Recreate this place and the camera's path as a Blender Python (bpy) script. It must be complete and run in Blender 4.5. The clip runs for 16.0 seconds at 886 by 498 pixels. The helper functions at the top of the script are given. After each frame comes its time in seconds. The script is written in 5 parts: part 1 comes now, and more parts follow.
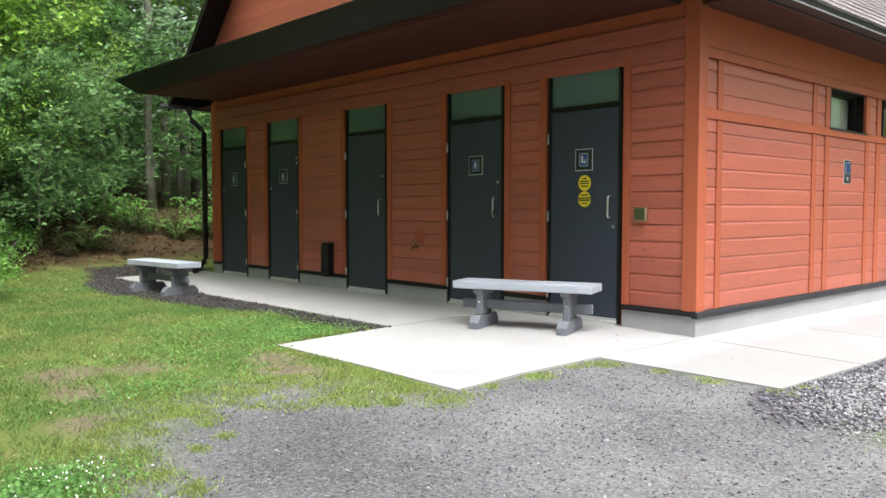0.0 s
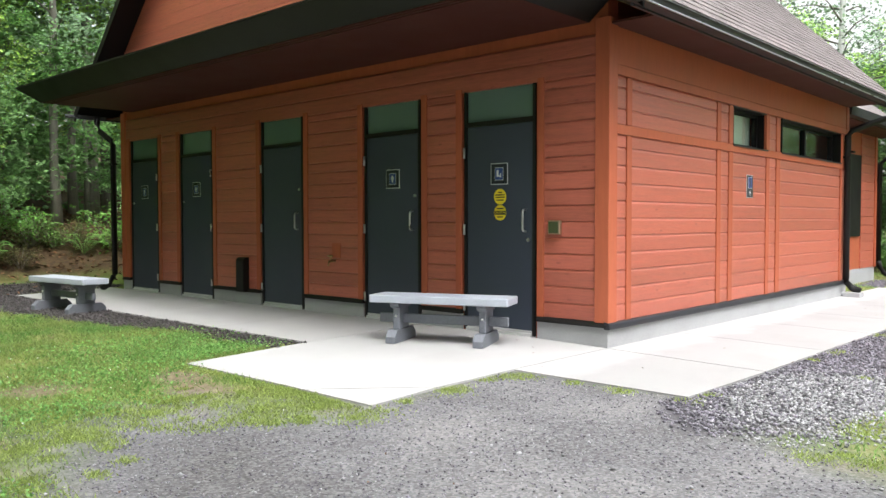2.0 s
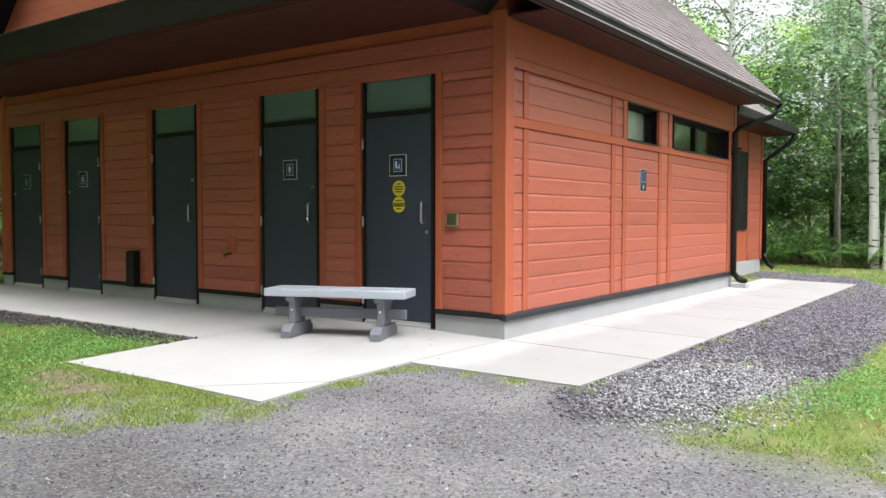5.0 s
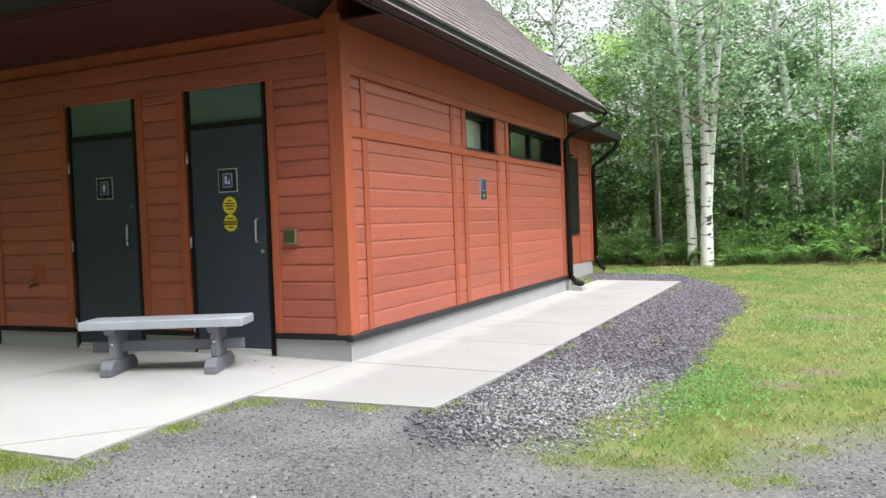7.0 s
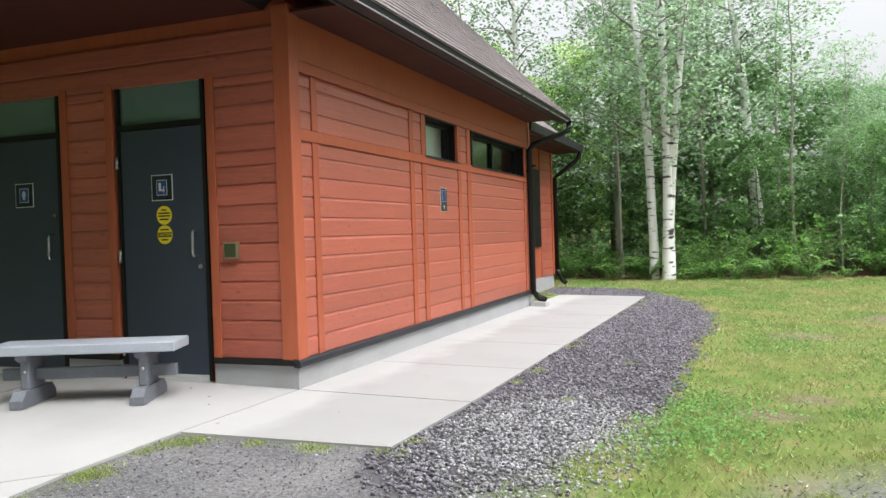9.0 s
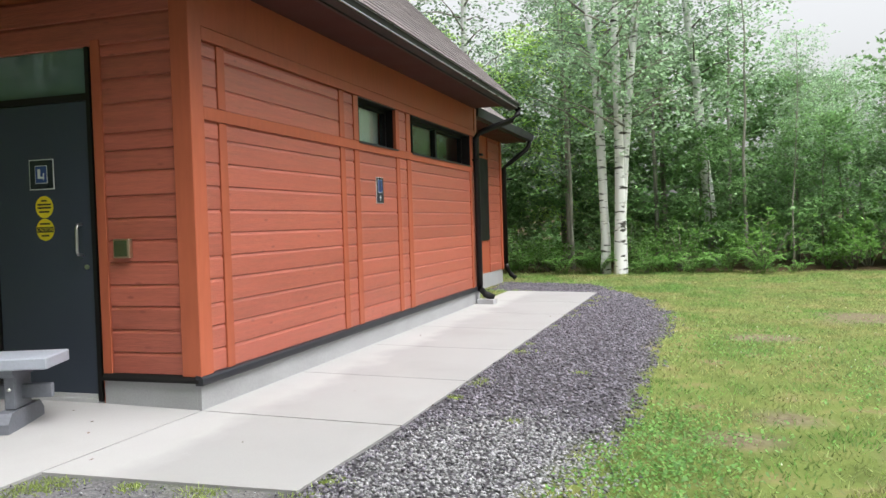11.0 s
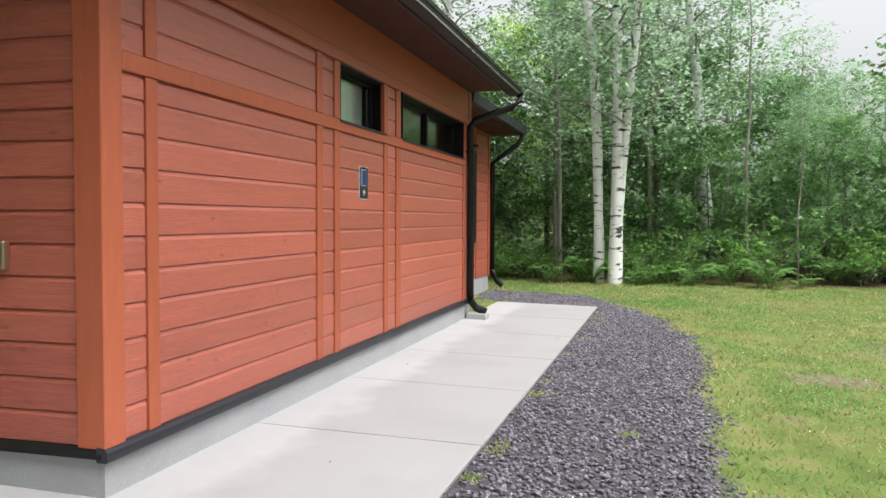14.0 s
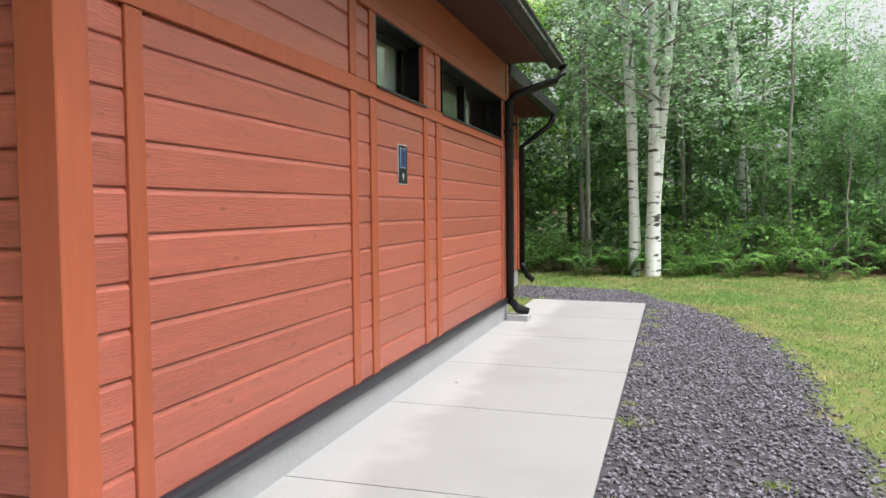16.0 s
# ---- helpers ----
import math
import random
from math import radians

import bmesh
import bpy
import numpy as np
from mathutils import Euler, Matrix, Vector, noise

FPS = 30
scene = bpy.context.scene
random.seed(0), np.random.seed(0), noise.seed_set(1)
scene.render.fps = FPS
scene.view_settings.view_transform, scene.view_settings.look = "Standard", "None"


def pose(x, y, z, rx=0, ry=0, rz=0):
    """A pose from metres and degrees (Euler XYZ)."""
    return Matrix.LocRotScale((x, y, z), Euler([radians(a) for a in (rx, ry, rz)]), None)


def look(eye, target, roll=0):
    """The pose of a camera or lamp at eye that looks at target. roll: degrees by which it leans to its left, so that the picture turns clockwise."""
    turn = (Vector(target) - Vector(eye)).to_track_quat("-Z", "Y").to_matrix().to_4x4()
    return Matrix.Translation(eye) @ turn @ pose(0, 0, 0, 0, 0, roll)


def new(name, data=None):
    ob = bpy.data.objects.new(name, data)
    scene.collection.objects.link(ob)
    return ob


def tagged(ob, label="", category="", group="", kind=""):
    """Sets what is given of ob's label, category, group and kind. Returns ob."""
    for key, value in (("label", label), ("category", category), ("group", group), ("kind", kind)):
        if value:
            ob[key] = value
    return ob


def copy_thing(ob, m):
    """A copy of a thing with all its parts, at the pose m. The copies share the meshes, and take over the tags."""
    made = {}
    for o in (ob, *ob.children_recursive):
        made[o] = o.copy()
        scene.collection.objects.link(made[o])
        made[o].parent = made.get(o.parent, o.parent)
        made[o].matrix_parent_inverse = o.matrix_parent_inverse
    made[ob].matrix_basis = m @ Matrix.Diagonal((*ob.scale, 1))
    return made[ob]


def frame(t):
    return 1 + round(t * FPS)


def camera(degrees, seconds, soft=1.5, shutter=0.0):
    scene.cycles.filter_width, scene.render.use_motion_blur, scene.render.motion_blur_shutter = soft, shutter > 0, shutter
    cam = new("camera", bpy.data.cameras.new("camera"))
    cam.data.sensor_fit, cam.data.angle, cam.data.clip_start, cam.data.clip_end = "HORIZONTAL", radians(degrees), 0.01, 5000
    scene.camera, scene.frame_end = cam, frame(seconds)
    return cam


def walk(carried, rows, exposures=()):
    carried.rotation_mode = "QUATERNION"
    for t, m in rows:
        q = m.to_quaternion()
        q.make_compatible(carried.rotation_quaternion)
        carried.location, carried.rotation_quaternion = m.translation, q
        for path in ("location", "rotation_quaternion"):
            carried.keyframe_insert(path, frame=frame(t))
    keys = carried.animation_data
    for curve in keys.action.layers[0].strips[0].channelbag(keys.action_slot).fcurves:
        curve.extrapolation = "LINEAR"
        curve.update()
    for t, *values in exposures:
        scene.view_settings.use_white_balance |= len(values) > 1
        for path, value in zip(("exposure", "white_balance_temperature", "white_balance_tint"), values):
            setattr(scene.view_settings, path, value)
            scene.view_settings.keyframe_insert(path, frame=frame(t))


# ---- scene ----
cam = camera(58.2, 16.0)
PATH = [
    (0, (0.408, 0.42, 1.142), (1.748, 1.901, 1.04), 0.0),
    (0.5, (0.434, 0.397, 1.146), (1.835, 1.82, 1.048), 0.2),
    (1, (0.43, 0.413, 1.149), (1.878, 1.789, 1.055), 0.4),
    (1.5, (0.452, 0.408, 1.16), (1.919, 1.765, 1.081), 0.1),
    (2, (0.471, 0.397, 1.146), (1.949, 1.742, 1.077), -0.1),
    (2.5, (0.468, 0.399, 1.146), (1.954, 1.735, 1.079), -0.3),
    (3, (0.485, 0.397, 1.135), (1.982, 1.721, 1.067), 0.2),
    (3.5, (0.523, 0.39, 1.153), (2.022, 1.71, 1.045), 0.1),
    (3.7, (0.542, 0.391, 1.138), (2.042, 1.71, 1.041), -0.2),
    (5.8, (0.699, 0.346, 1.123), (2.392, 1.408, 1.051), -0.8),
    (6, (0.746, 0.4, 1.135), (2.448, 1.449, 1.076), -1.7),
    (6.5, (0.833, 0.521, 1.151), (2.614, 1.427, 1.083), -2.5),
    (7, (0.895, 0.586, 1.152), (2.719, 1.405, 1.089), -2.1),
    (7.5, (1.082, 0.611, 1.118), (2.877, 1.494, 1.078), -2.0),
    (8, (1.237, 0.634, 1.141), (3.039, 1.498, 1.067), -1.3),
    (8.5, (1.319, 0.719, 1.169), (3.153, 1.516, 1.122), -1.3),
    (9, (1.46, 0.847, 1.168), (3.326, 1.565, 1.13), -1.8),
    (9.2, (1.532, 0.886, 1.157), (3.403, 1.591, 1.092), -2.1),
    (11.3, (2.468, 1.018, 1.215), (4.378, 1.607, 1.146), -1.3),
    (11.5, (2.597, 1.056, 1.251), (4.502, 1.659, 1.167), -0.1),
    (12, (2.888, 1.193, 1.256), (4.806, 1.754, 1.18), 0.4),
    (12.5, (3.113, 1.309, 1.206), (5.047, 1.812, 1.123), -0.8),
    (13, (3.412, 1.435, 1.249), (5.327, 2.002, 1.13), 0.6),
    (13.5, (3.666, 1.595, 1.279), (5.574, 2.189, 1.204), 1.1),
    (14, (3.820, 1.765, 1.266), (5.751, 2.284, 1.190), 0.2),
    (14.5, (4.085, 1.865, 1.239), (6.0, 2.442, 1.164), 0.1),
    (15, (4.325, 2.0, 1.245), (6.218, 2.632, 1.123), 1.5),
    (15.5, (4.569, 2.230, 1.293), (6.498, 2.750, 1.207), 0.6),
    (16, (4.89, 2.447, 1.25), (6.818, 2.974, 1.151), -0.6),
]
walk(cam, [(t, look(eye, target, roll)) for t, eye, target, roll in PATH],
     exposures=[(0.0, 0.88), (3.5, 0.82), (7.0, 0.63), (9.0, 0.52), (12.5, 0.4), (16.0, 0.4)])

# ---------------- world, sun, exposure ----------------
world = bpy.data.worlds.new("overcast_sky")
scene.world = world
world.use_nodes = True
wn, wl = world.node_tree.nodes, world.node_tree.links
sky = wn.new("ShaderNodeTexSky")
sky.sky_type = 'NISHITA'
sky.sun_disc = False
sky.sun_elevation = radians(63)
sky.sun_rotation = radians(205)
sky.dust_density = 4.0
pale = wn.new("ShaderNodeHueSaturation")
pale.inputs["Saturation"].default_value = 0.12
wl.new(sky.outputs[0], pale.inputs["Color"])
# an overcast vault is brighter overhead than at the horizon
way = wn.new("ShaderNodeTexCoord")
split = wn.new("ShaderNodeSeparateXYZ")
vault = wn.new("ShaderNodeMapRange")
vault.inputs["To Min"].default_value, vault.inputs["To Max"].default_value = 0.9, 2.35
gain = wn.new("ShaderNodeVectorMath")
gain.operation = 'SCALE'
wl.new(way.outputs["Generated"], split.inputs[0])
wl.new(split.outputs["Z"], vault.inputs[0])
wl.new(pale.outputs[0], gain.inputs[0])
wl.new(vault.outputs[0], gain.inputs["Scale"])
wl.new(gain.outputs[0], wn["Background"].inputs["Color"])
wn["Background"].inputs["Strength"].default_value = 0.15
sun_data = bpy.data.lights.new("sun", 'SUN')
sun_data.energy = 1.5
sun_data.angle = radians(40)
sun_data.color = (1.0, 0.985, 0.975)
sun = new("sun", sun_data)
sun.matrix_world = look((0, 0, 0), (-math.sin(radians(205)) * math.cos(radians(63)), -math.cos(radians(205)) * math.cos(radians(63)), -math.sin(radians(63))))


# ---------------- materials ----------------
def material(name, colour, rough=0.6, metal=0.0, vary=0.15, scale=6.0, bump=0.2, fine=60.0, stretch=(1, 1, 1), random_amount=0.0, spec=0.5, stains=0.0):
    m = bpy.data.materials.new(name)
    m.use_nodes = True
    n, l = m.node_tree.nodes, m.node_tree.links
    b = n["Principled BSDF"]
    b.inputs["Metallic"].default_value = metal
    b.inputs["Specular IOR Level"].default_value = spec
    geo = n.new("ShaderNodeNewGeometry")
    mp = n.new("ShaderNodeMapping")
    mp.inputs["Scale"].default_value = stretch
    l.new(geo.outputs["Position"], mp.inputs[0])
    big, small = n.new("ShaderNodeTexNoise"), n.new("ShaderNodeTexNoise")
    big.inputs["Scale"].default_value, big.inputs["Detail"].default_value = scale, 4
    small.inputs["Scale"].default_value, small.inputs["Detail"].default_value = fine, 3
    l.new(mp.outputs[0], big.inputs["Vector"])
    l.new(mp.outputs[0], small.inputs["Vector"])
    add = n.new("ShaderNodeMath")
    add.operation = 'ADD'
    l.new(big.outputs[0], add.inputs[0])
    l.new(small.outputs[0], add.inputs[1])
    last = add.outputs[0]
    if random_amount:
        info = n.new("ShaderNodeObjectInfo")
        mul = n.new("ShaderNodeMath")
        mul.operation = 'MULTIPLY_ADD'
        mul.inputs[1].default_value = random_amount
        l.new(info.outputs["Random"], mul.inputs[0])
        l.new(last, mul.inputs[2])
        sub = n.new("ShaderNodeMath")
        sub.operation = 'SUBTRACT'
        sub.inputs[1].default_value = random_amount / 2
        l.new(mul.outputs[0], sub.inputs[0])
        last = sub.outputs[0]
    rng = n.new("ShaderNodeMapRange")
    rng.inputs["From Min"].default_value, rng.inputs["From Max"].default_value = 0.6, 1.4
    rng.inputs["To Min"].default_value, rng.inputs["To Max"].default_value = 1 - vary, 1 + vary
    rng.clamp = False
    l.new(last, rng.inputs[0])
    mix = n.new("ShaderNodeVectorMath")
    mix.operation = 'SCALE'
    mix.inputs[0].default_value = colour
    l.new(rng.outputs[0], mix.inputs["Scale"])
    col = mix.outputs[0]
    if stains:
        st = n.new("ShaderNodeTexNoise")
        st.inputs["Scale"].default_value, st.inputs["Detail"].default_value = 1.3, 6
        l.new(geo.outputs["Position"], st.inputs["Vector"])
        ramp = n.new("ShaderNodeMapRange")
        ramp.inputs["From Min"].default_value, ramp.inputs["From Max"].default_value = 0.5, 0.72
        ramp.inputs["To Max"].default_value = stains
        l.new(st.outputs[0], ramp.inputs[0])
        mx = n.new("ShaderNodeMix")
        mx.data_type = 'RGBA'
        l.new(ramp.outputs[0], mx.inputs[0])
        l.new(col, mx.inputs[6])
        mx.inputs[7].default_value = (colour[0] * 0.55, colour[1] * 0.52, colour[2] * 0.48, 1)
        col = mx.outputs[2]
    l.new(col, b.inputs["Base Color"])
    rr = n.new("ShaderNodeMapRange")
    rr.inputs["To Min"].default_value, rr.inputs["To Max"].default_value = max(0.02, rough - 0.1), min(1, rough + 0.1)
    l.new(big.outputs[0], rr.inputs[0])
    l.new(rr.outputs[0], b.inputs["Roughness"])
    if bump:
        bp = n.new("ShaderNodeBump")
        bp.inputs["Strength"].default_value = bump
        bp.inputs["Distance"].default_value = 0.01
        l.new(small.outputs[0], bp.inputs["Height"])
        l.new(bp.outputs[0], b.inputs["Normal"])
    return m


def siding_material(name, colour, along):
    """Stained softwood boards: long grain, knots, and a tone for each board."""
    st = (1.2, 22, 22) if along == "x" else (22, 1.2, 22)
    m = material(name, colour, rough=0.5, vary=0.24, scale=1.6, bump=0.35, fine=9.0, stretch=st, random_amount=0.35, spec=0.5)
    n, l = m.node_tree.nodes, m.node_tree.links
    b = n["Principled BSDF"]
    b.inputs["Coat Weight"].default_value, b.inputs["Coat Roughness"].default_value = 0.45, 0.36
    src = b.inputs["Base Color"].links[0].from_socket
    geo = n.new("ShaderNodeNewGeometry")
    mp = n.new("ShaderNodeMapping")
    mp.inputs["Scale"].default_value = (3.2, 3.2, 9)
    l.new(geo.outputs["Position"], mp.inputs[0])
    vor = n.new("ShaderNodeTexVoronoi")
    vor.inputs["Scale"].default_value = 1.0
    l.new(mp.outputs[0], vor.inputs["Vector"])
    knot = n.new("ShaderNodeMapRange")
    knot.inputs["From Min"].default_value, knot.inputs["From Max"].default_value = 0.05, 0.12
    knot.inputs["To Min"].default_value, knot.inputs["To Max"].default_value = 0.65, 0.0
    l.new(vor.outputs["Distance"], knot.inputs[0])
    mx = n.new("ShaderNodeMix")
    mx.data_type = 'RGBA'
    l.new(knot.outputs[0], mx.inputs[0])
    l.new(src, mx.inputs[6])
    mx.inputs[7].default_value = (colour[0] * 0.5, colour[1] * 0.4, colour[2] * 0.4, 1)
    l.new(mx.outputs[2], b.inputs["Base Color"])
    return m


RED = (0.42, 0.108, 0.071)
M_SIDE = siding_material("red_stained_boards", RED, "x")
M_FRONT = siding_material("red_stained_boards_front", RED, "y")
M_TRIM = material("red_stained_trim", (0.415, 0.107, 0.054), rough=0.5, vary=0.12, scale=3, bump=0.12, fine=25, stretch=(1, 1, 0.15), random_amount=0.2, spec=0.3)
# RED taken near black: shade under porch and eaves put into the colour
M_SOFFIT = material("shade_darkened_red_soffit", (0.06, 0.015, 0.012), rough=0.6, vary=0.2, scale=2, bump=0.1, spec=0.3)
M_BLACK = material("dark_brown_metal", (0.008, 0.007, 0.0075), spec=0.3, rough=0.5, vary=0.2, scale=3, bump=0.03)
M_GUTTER = material("dark_gutter_metal", (0.02, 0.019, 0.024), rough=0.5, vary=0.15, scale=3, bump=0.02)
M_FLASH = material("slate_metal_flashing", (0.014, 0.015, 0.022), rough=0.38, vary=0.15, scale=4, bump=0.03)
M_DRIP = material("bare_metal_edge_and_glint", (0.42, 0.43, 0.47), rough=0.3, metal=0.8, vary=0.1, bump=0.02)
M_DOOR = material("slate_grey_door_paint", (0.037, 0.047, 0.071), rough=0.5, vary=0.07, scale=2.5, bump=0.05, fine=150, stains=0.15)
M_STEEL = material("brushed_steel", (0.6, 0.6, 0.6), rough=0.3, metal=1.0, vary=0.06, bump=0.02)
M_ALU = material("worn_aluminium", (0.55, 0.55, 0.56), rough=0.5, metal=0.2, vary=0.1, bump=0.02)
M_BRASS = material("dull_brass", (0.42, 0.3, 0.15), rough=0.4, metal=1.0, vary=0.1, bump=0.02)
M_CONC = material("pale_concrete", (0.305, 0.302, 0.302), rough=0.85, vary=0.06, scale=1.1, bump=0.15, fine=120, random_amount=0.12, stains=0.14, spec=0.2)
n_, l_ = M_CONC.node_tree.nodes, M_CONC.node_tree.links
g_, s_, z_, r_, a_ = (n_.new("ShaderNode" + k_) for k_ in ("NewGeometry", "SeparateXYZ", "TexNoise", "MapRange", "Math"))
z_.inputs["Scale"].default_value, z_.inputs["Detail"].default_value = 2.2, 5
l_.new(g_.outputs["Position"], s_.inputs[0])
l_.new(g_.outputs["Position"], z_.inputs["Vector"])
a_.operation = 'MULTIPLY_ADD'
a_.inputs[1].default_value = 0.5
l_.new(z_.outputs[0], a_.inputs[0])
l_.new(s_.outputs["Y"], a_.inputs[2])
r_.inputs["From Min"].default_value, r_.inputs["From Max"].default_value = 3.95, 4.15
r_.inputs["To Min"].default_value, r_.inputs["To Max"].default_value = 1.0, 1.24
l_.new(a_.outputs[0], r_.inputs[0])
m_ = n_.new("ShaderNodeVectorMath")
m_.operation = 'SCALE'
l_.new(n_["Principled BSDF"].inputs["Base Color"].links[0].from_socket, m_.inputs[0])
l_.new(r_.outputs[0], m_.inputs["Scale"])
l_.new(m_.outputs[0], n_["Principled BSDF"].inputs["Base Color"])
M_FOUND = material("grey_foundation_concrete", (0.37, 0.373, 0.385), rough=0.85, vary=0.1, scale=2.5, bump=0.2, fine=70, stains=0.2, spec=0.2)
M_BENCHTOP = material("pale_grey_plastic_plank", (0.40, 0.43, 0.5), rough=0.5, vary=0.08, scale=5, bump=0.15, fine=60)
M_BENCHLEG = material("grey_plastic_timber", (0.16, 0.17, 0.2), rough=0.55, vary=0.15, scale=6, bump=0.2, fine=50)
M_SHINGLE = material("grey_brown_shingles", (0.17, 0.15, 0.15), rough=0.9, vary=0.3, scale=5, bump=0.4, fine=150, random_amount=0.35, spec=0.2)
M_SIGN = material("black_sign_plate", (0.012, 0.016, 0.025), rough=0.3, vary=0.05, bump=0)
M_WHITE = material("white_sign_print", (0.72, 0.74, 0.76), rough=0.4, vary=0.03, bump=0)
M_BLUE = material("blue_sign_print", (0.035, 0.075, 0.26), rough=0.35, vary=0.05, bump=0)
M_YELLOW = material("yellow_sticker", (0.78, 0.62, 0.03), rough=0.4, vary=0.06, scale=20, bump=0)
M_INK = material("black_ink", (0.02, 0.02, 0.02), rough=0.5, vary=0.0, bump=0)
M_BOXFACE = material("green_bronze_button_plate", (0.10, 0.12, 0.06), rough=0.35, metal=0.6, vary=0.1, bump=0.02)
M_RIM = material("brass_rim", (0.5, 0.4, 0.28), rough=0.35, metal=0.9, vary=0.1, bump=0.02)
M_INSIDE = material("dim_interior_wall", (0.5, 0.52, 0.5), rough=0.8, vary=0.06, bump=0.02)
M_BACKING = material("pale_backing_sheet", (0.75, 0.8, 0.8), rough=0.7, vary=0.05, bump=0.02)


def glass(name, tint, alpha_mix):
    m = bpy.data.materials.new(name)
    m.use_nodes = True
    n, l = m.node_tree.nodes, m.node_tree.links
    b = n["Principled BSDF"]
    b.inputs["Base Color"].default_value = (*tint, 1)
    b.inputs["Roughness"].default_value = 0.04
    b.inputs["IOR"].default_value = 1.5
    b.inputs["Transmission Weight"].default_value = alpha_mix
    nz = n.new("ShaderNodeTexNoise")
    nz.inputs["Scale"].default_value = 1.5
    bp = n.new("ShaderNodeBump")
    bp.inputs["Strength"].default_value, bp.inputs["Distance"].default_value = 0.08, 0.02
    l.new(nz.outputs[0], bp.inputs["Height"])
    l.new(bp.outputs[0], b.inputs["Normal"])
    return m


M_GLASS = glass("window_glass", (0.9, 0.95, 0.92), 1.0)
# opaque teal base: reflected trees and sky put into the transom colour
M_TRANSOM = glass("reflection_tinted_transom_glass", (0.10, 0.165, 0.15), 0.0)


def leaf_material(name, colour, vary=0.45, straw=None):
    m = bpy.data.materials.new(name)
    m.use_nodes = True
    n, l = m.node_tree.nodes, m.node_tree.links
    b = n["Principled BSDF"]
    b.inputs["Roughness"].default_value = 0.45
    b.inputs["Specular IOR Level"].default_value = 0.35
    geo = n.new("ShaderNodeNewGeometry")
    rng = n.new("ShaderNodeMapRange")
    rng.inputs["To Min"].default_value, rng.inputs["To Max"].default_value = 1 - vary, 1 + vary
    l.new(geo.outputs["Random Per Island"], rng.inputs[0])
    info = n.new("ShaderNodeObjectInfo")
    r2 = n.new("ShaderNodeMapRange")
    r2.inputs["To Min"].default_value, r2.inputs["To Max"].default_value = 0.75, 1.3
    l.new(info.outputs["Random"], r2.inputs[0])
    mul = n.new("ShaderNodeMath")
    mul.operation = 'MULTIPLY'
    l.new(rng.outputs[0], mul.inputs[0])
    l.new(r2.outputs[0], mul.inputs[1])
    sc = n.new("ShaderNodeVectorMath")
    sc.operation = 'SCALE'
    sc.inputs[0].default_value = colour
    l.new(mul.outputs[0], sc.inputs["Scale"])
    if straw:
        nz = n.new("ShaderNodeTexNoise")
        nz.inputs["Scale"].default_value, nz.inputs["Detail"].default_value = 0.9, 5
        l.new(geo.outputs["Position"], nz.inputs["Vector"])
        pr = n.new("ShaderNodeMapRange")
        pr.inputs["From Min"].default_value, pr.inputs["From Max"].default_value = 0.4, 0.62
        l.new(nz.outputs[0], pr.inputs[0])
        mc = n.new("ShaderNodeMix")
        mc.data_type = 'RGBA'
        l.new(pr.outputs[0], mc.inputs[0])
        mc.inputs[6].default_value, mc.inputs[7].default_value = (*colour, 1), (*straw, 1)
        l.new(mc.outputs[2], sc.inputs[0])
    l.new(sc.outputs[0], b.inputs["Base Color"])
    tr = n.new("ShaderNodeBsdfTranslucent")
    l.new(sc.outputs[0], tr.inputs["Color"])
    mx = n.new("ShaderNodeMixShader")
    mx.inputs[0].default_value = 0.5
    l.new(b.outputs[0], mx.inputs[1])
    l.new(tr.outputs[0], mx.inputs[2])
    l.new(mx.outputs[0], n["Material Output"].inputs["Surface"])
    return m


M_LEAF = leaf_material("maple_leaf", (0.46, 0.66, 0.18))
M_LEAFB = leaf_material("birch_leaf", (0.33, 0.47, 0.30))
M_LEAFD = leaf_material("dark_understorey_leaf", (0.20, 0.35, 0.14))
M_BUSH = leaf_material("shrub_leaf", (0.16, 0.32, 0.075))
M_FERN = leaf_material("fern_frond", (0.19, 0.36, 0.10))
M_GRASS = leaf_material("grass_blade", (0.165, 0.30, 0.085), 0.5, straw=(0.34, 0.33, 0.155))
# greener than the lawn; the woods' shade is also put into this colour
M_MEADOW = leaf_material("shade_darkened_meadow_blade", (0.125, 0.26, 0.065), 0.45, straw=(0.26, 0.32, 0.10))
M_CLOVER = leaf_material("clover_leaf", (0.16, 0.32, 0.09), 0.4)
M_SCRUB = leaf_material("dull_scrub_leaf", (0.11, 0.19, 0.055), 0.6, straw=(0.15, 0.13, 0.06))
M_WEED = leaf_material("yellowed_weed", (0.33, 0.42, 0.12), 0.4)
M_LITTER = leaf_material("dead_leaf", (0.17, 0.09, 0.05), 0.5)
M_PETAL = material("white_petal", (0.8, 0.8, 0.76), rough=0.6, vary=0.05, bump=0)
M_BARK = material("grey_bark", (0.23, 0.21, 0.185), rough=0.9, vary=0.35, scale=4, bump=0.6, fine=25, stretch=(1, 1, 0.25), random_amount=0.5)
M_POLE = material("pale_pole_bark", (0.24, 0.23, 0.2), rough=0.9, vary=0.35, scale=4, bump=0.4, fine=25, stretch=(1, 1, 0.25), random_amount=0.6)
M_STONE = material("dark_crushed_stone", (0.135, 0.126, 0.15), rough=0.8, vary=0.3, scale=8, bump=0.3, fine=90)
M_STONEL = material("pale_crushed_stone", (0.24, 0.24, 0.25), rough=0.85, vary=0.3, scale=8, bump=0.3, fine=90)
M_MULCH = material("blackened_mulch", (0.058, 0.052, 0.054), rough=0.85, vary=0.3, scale=8, bump=0.3, fine=90)
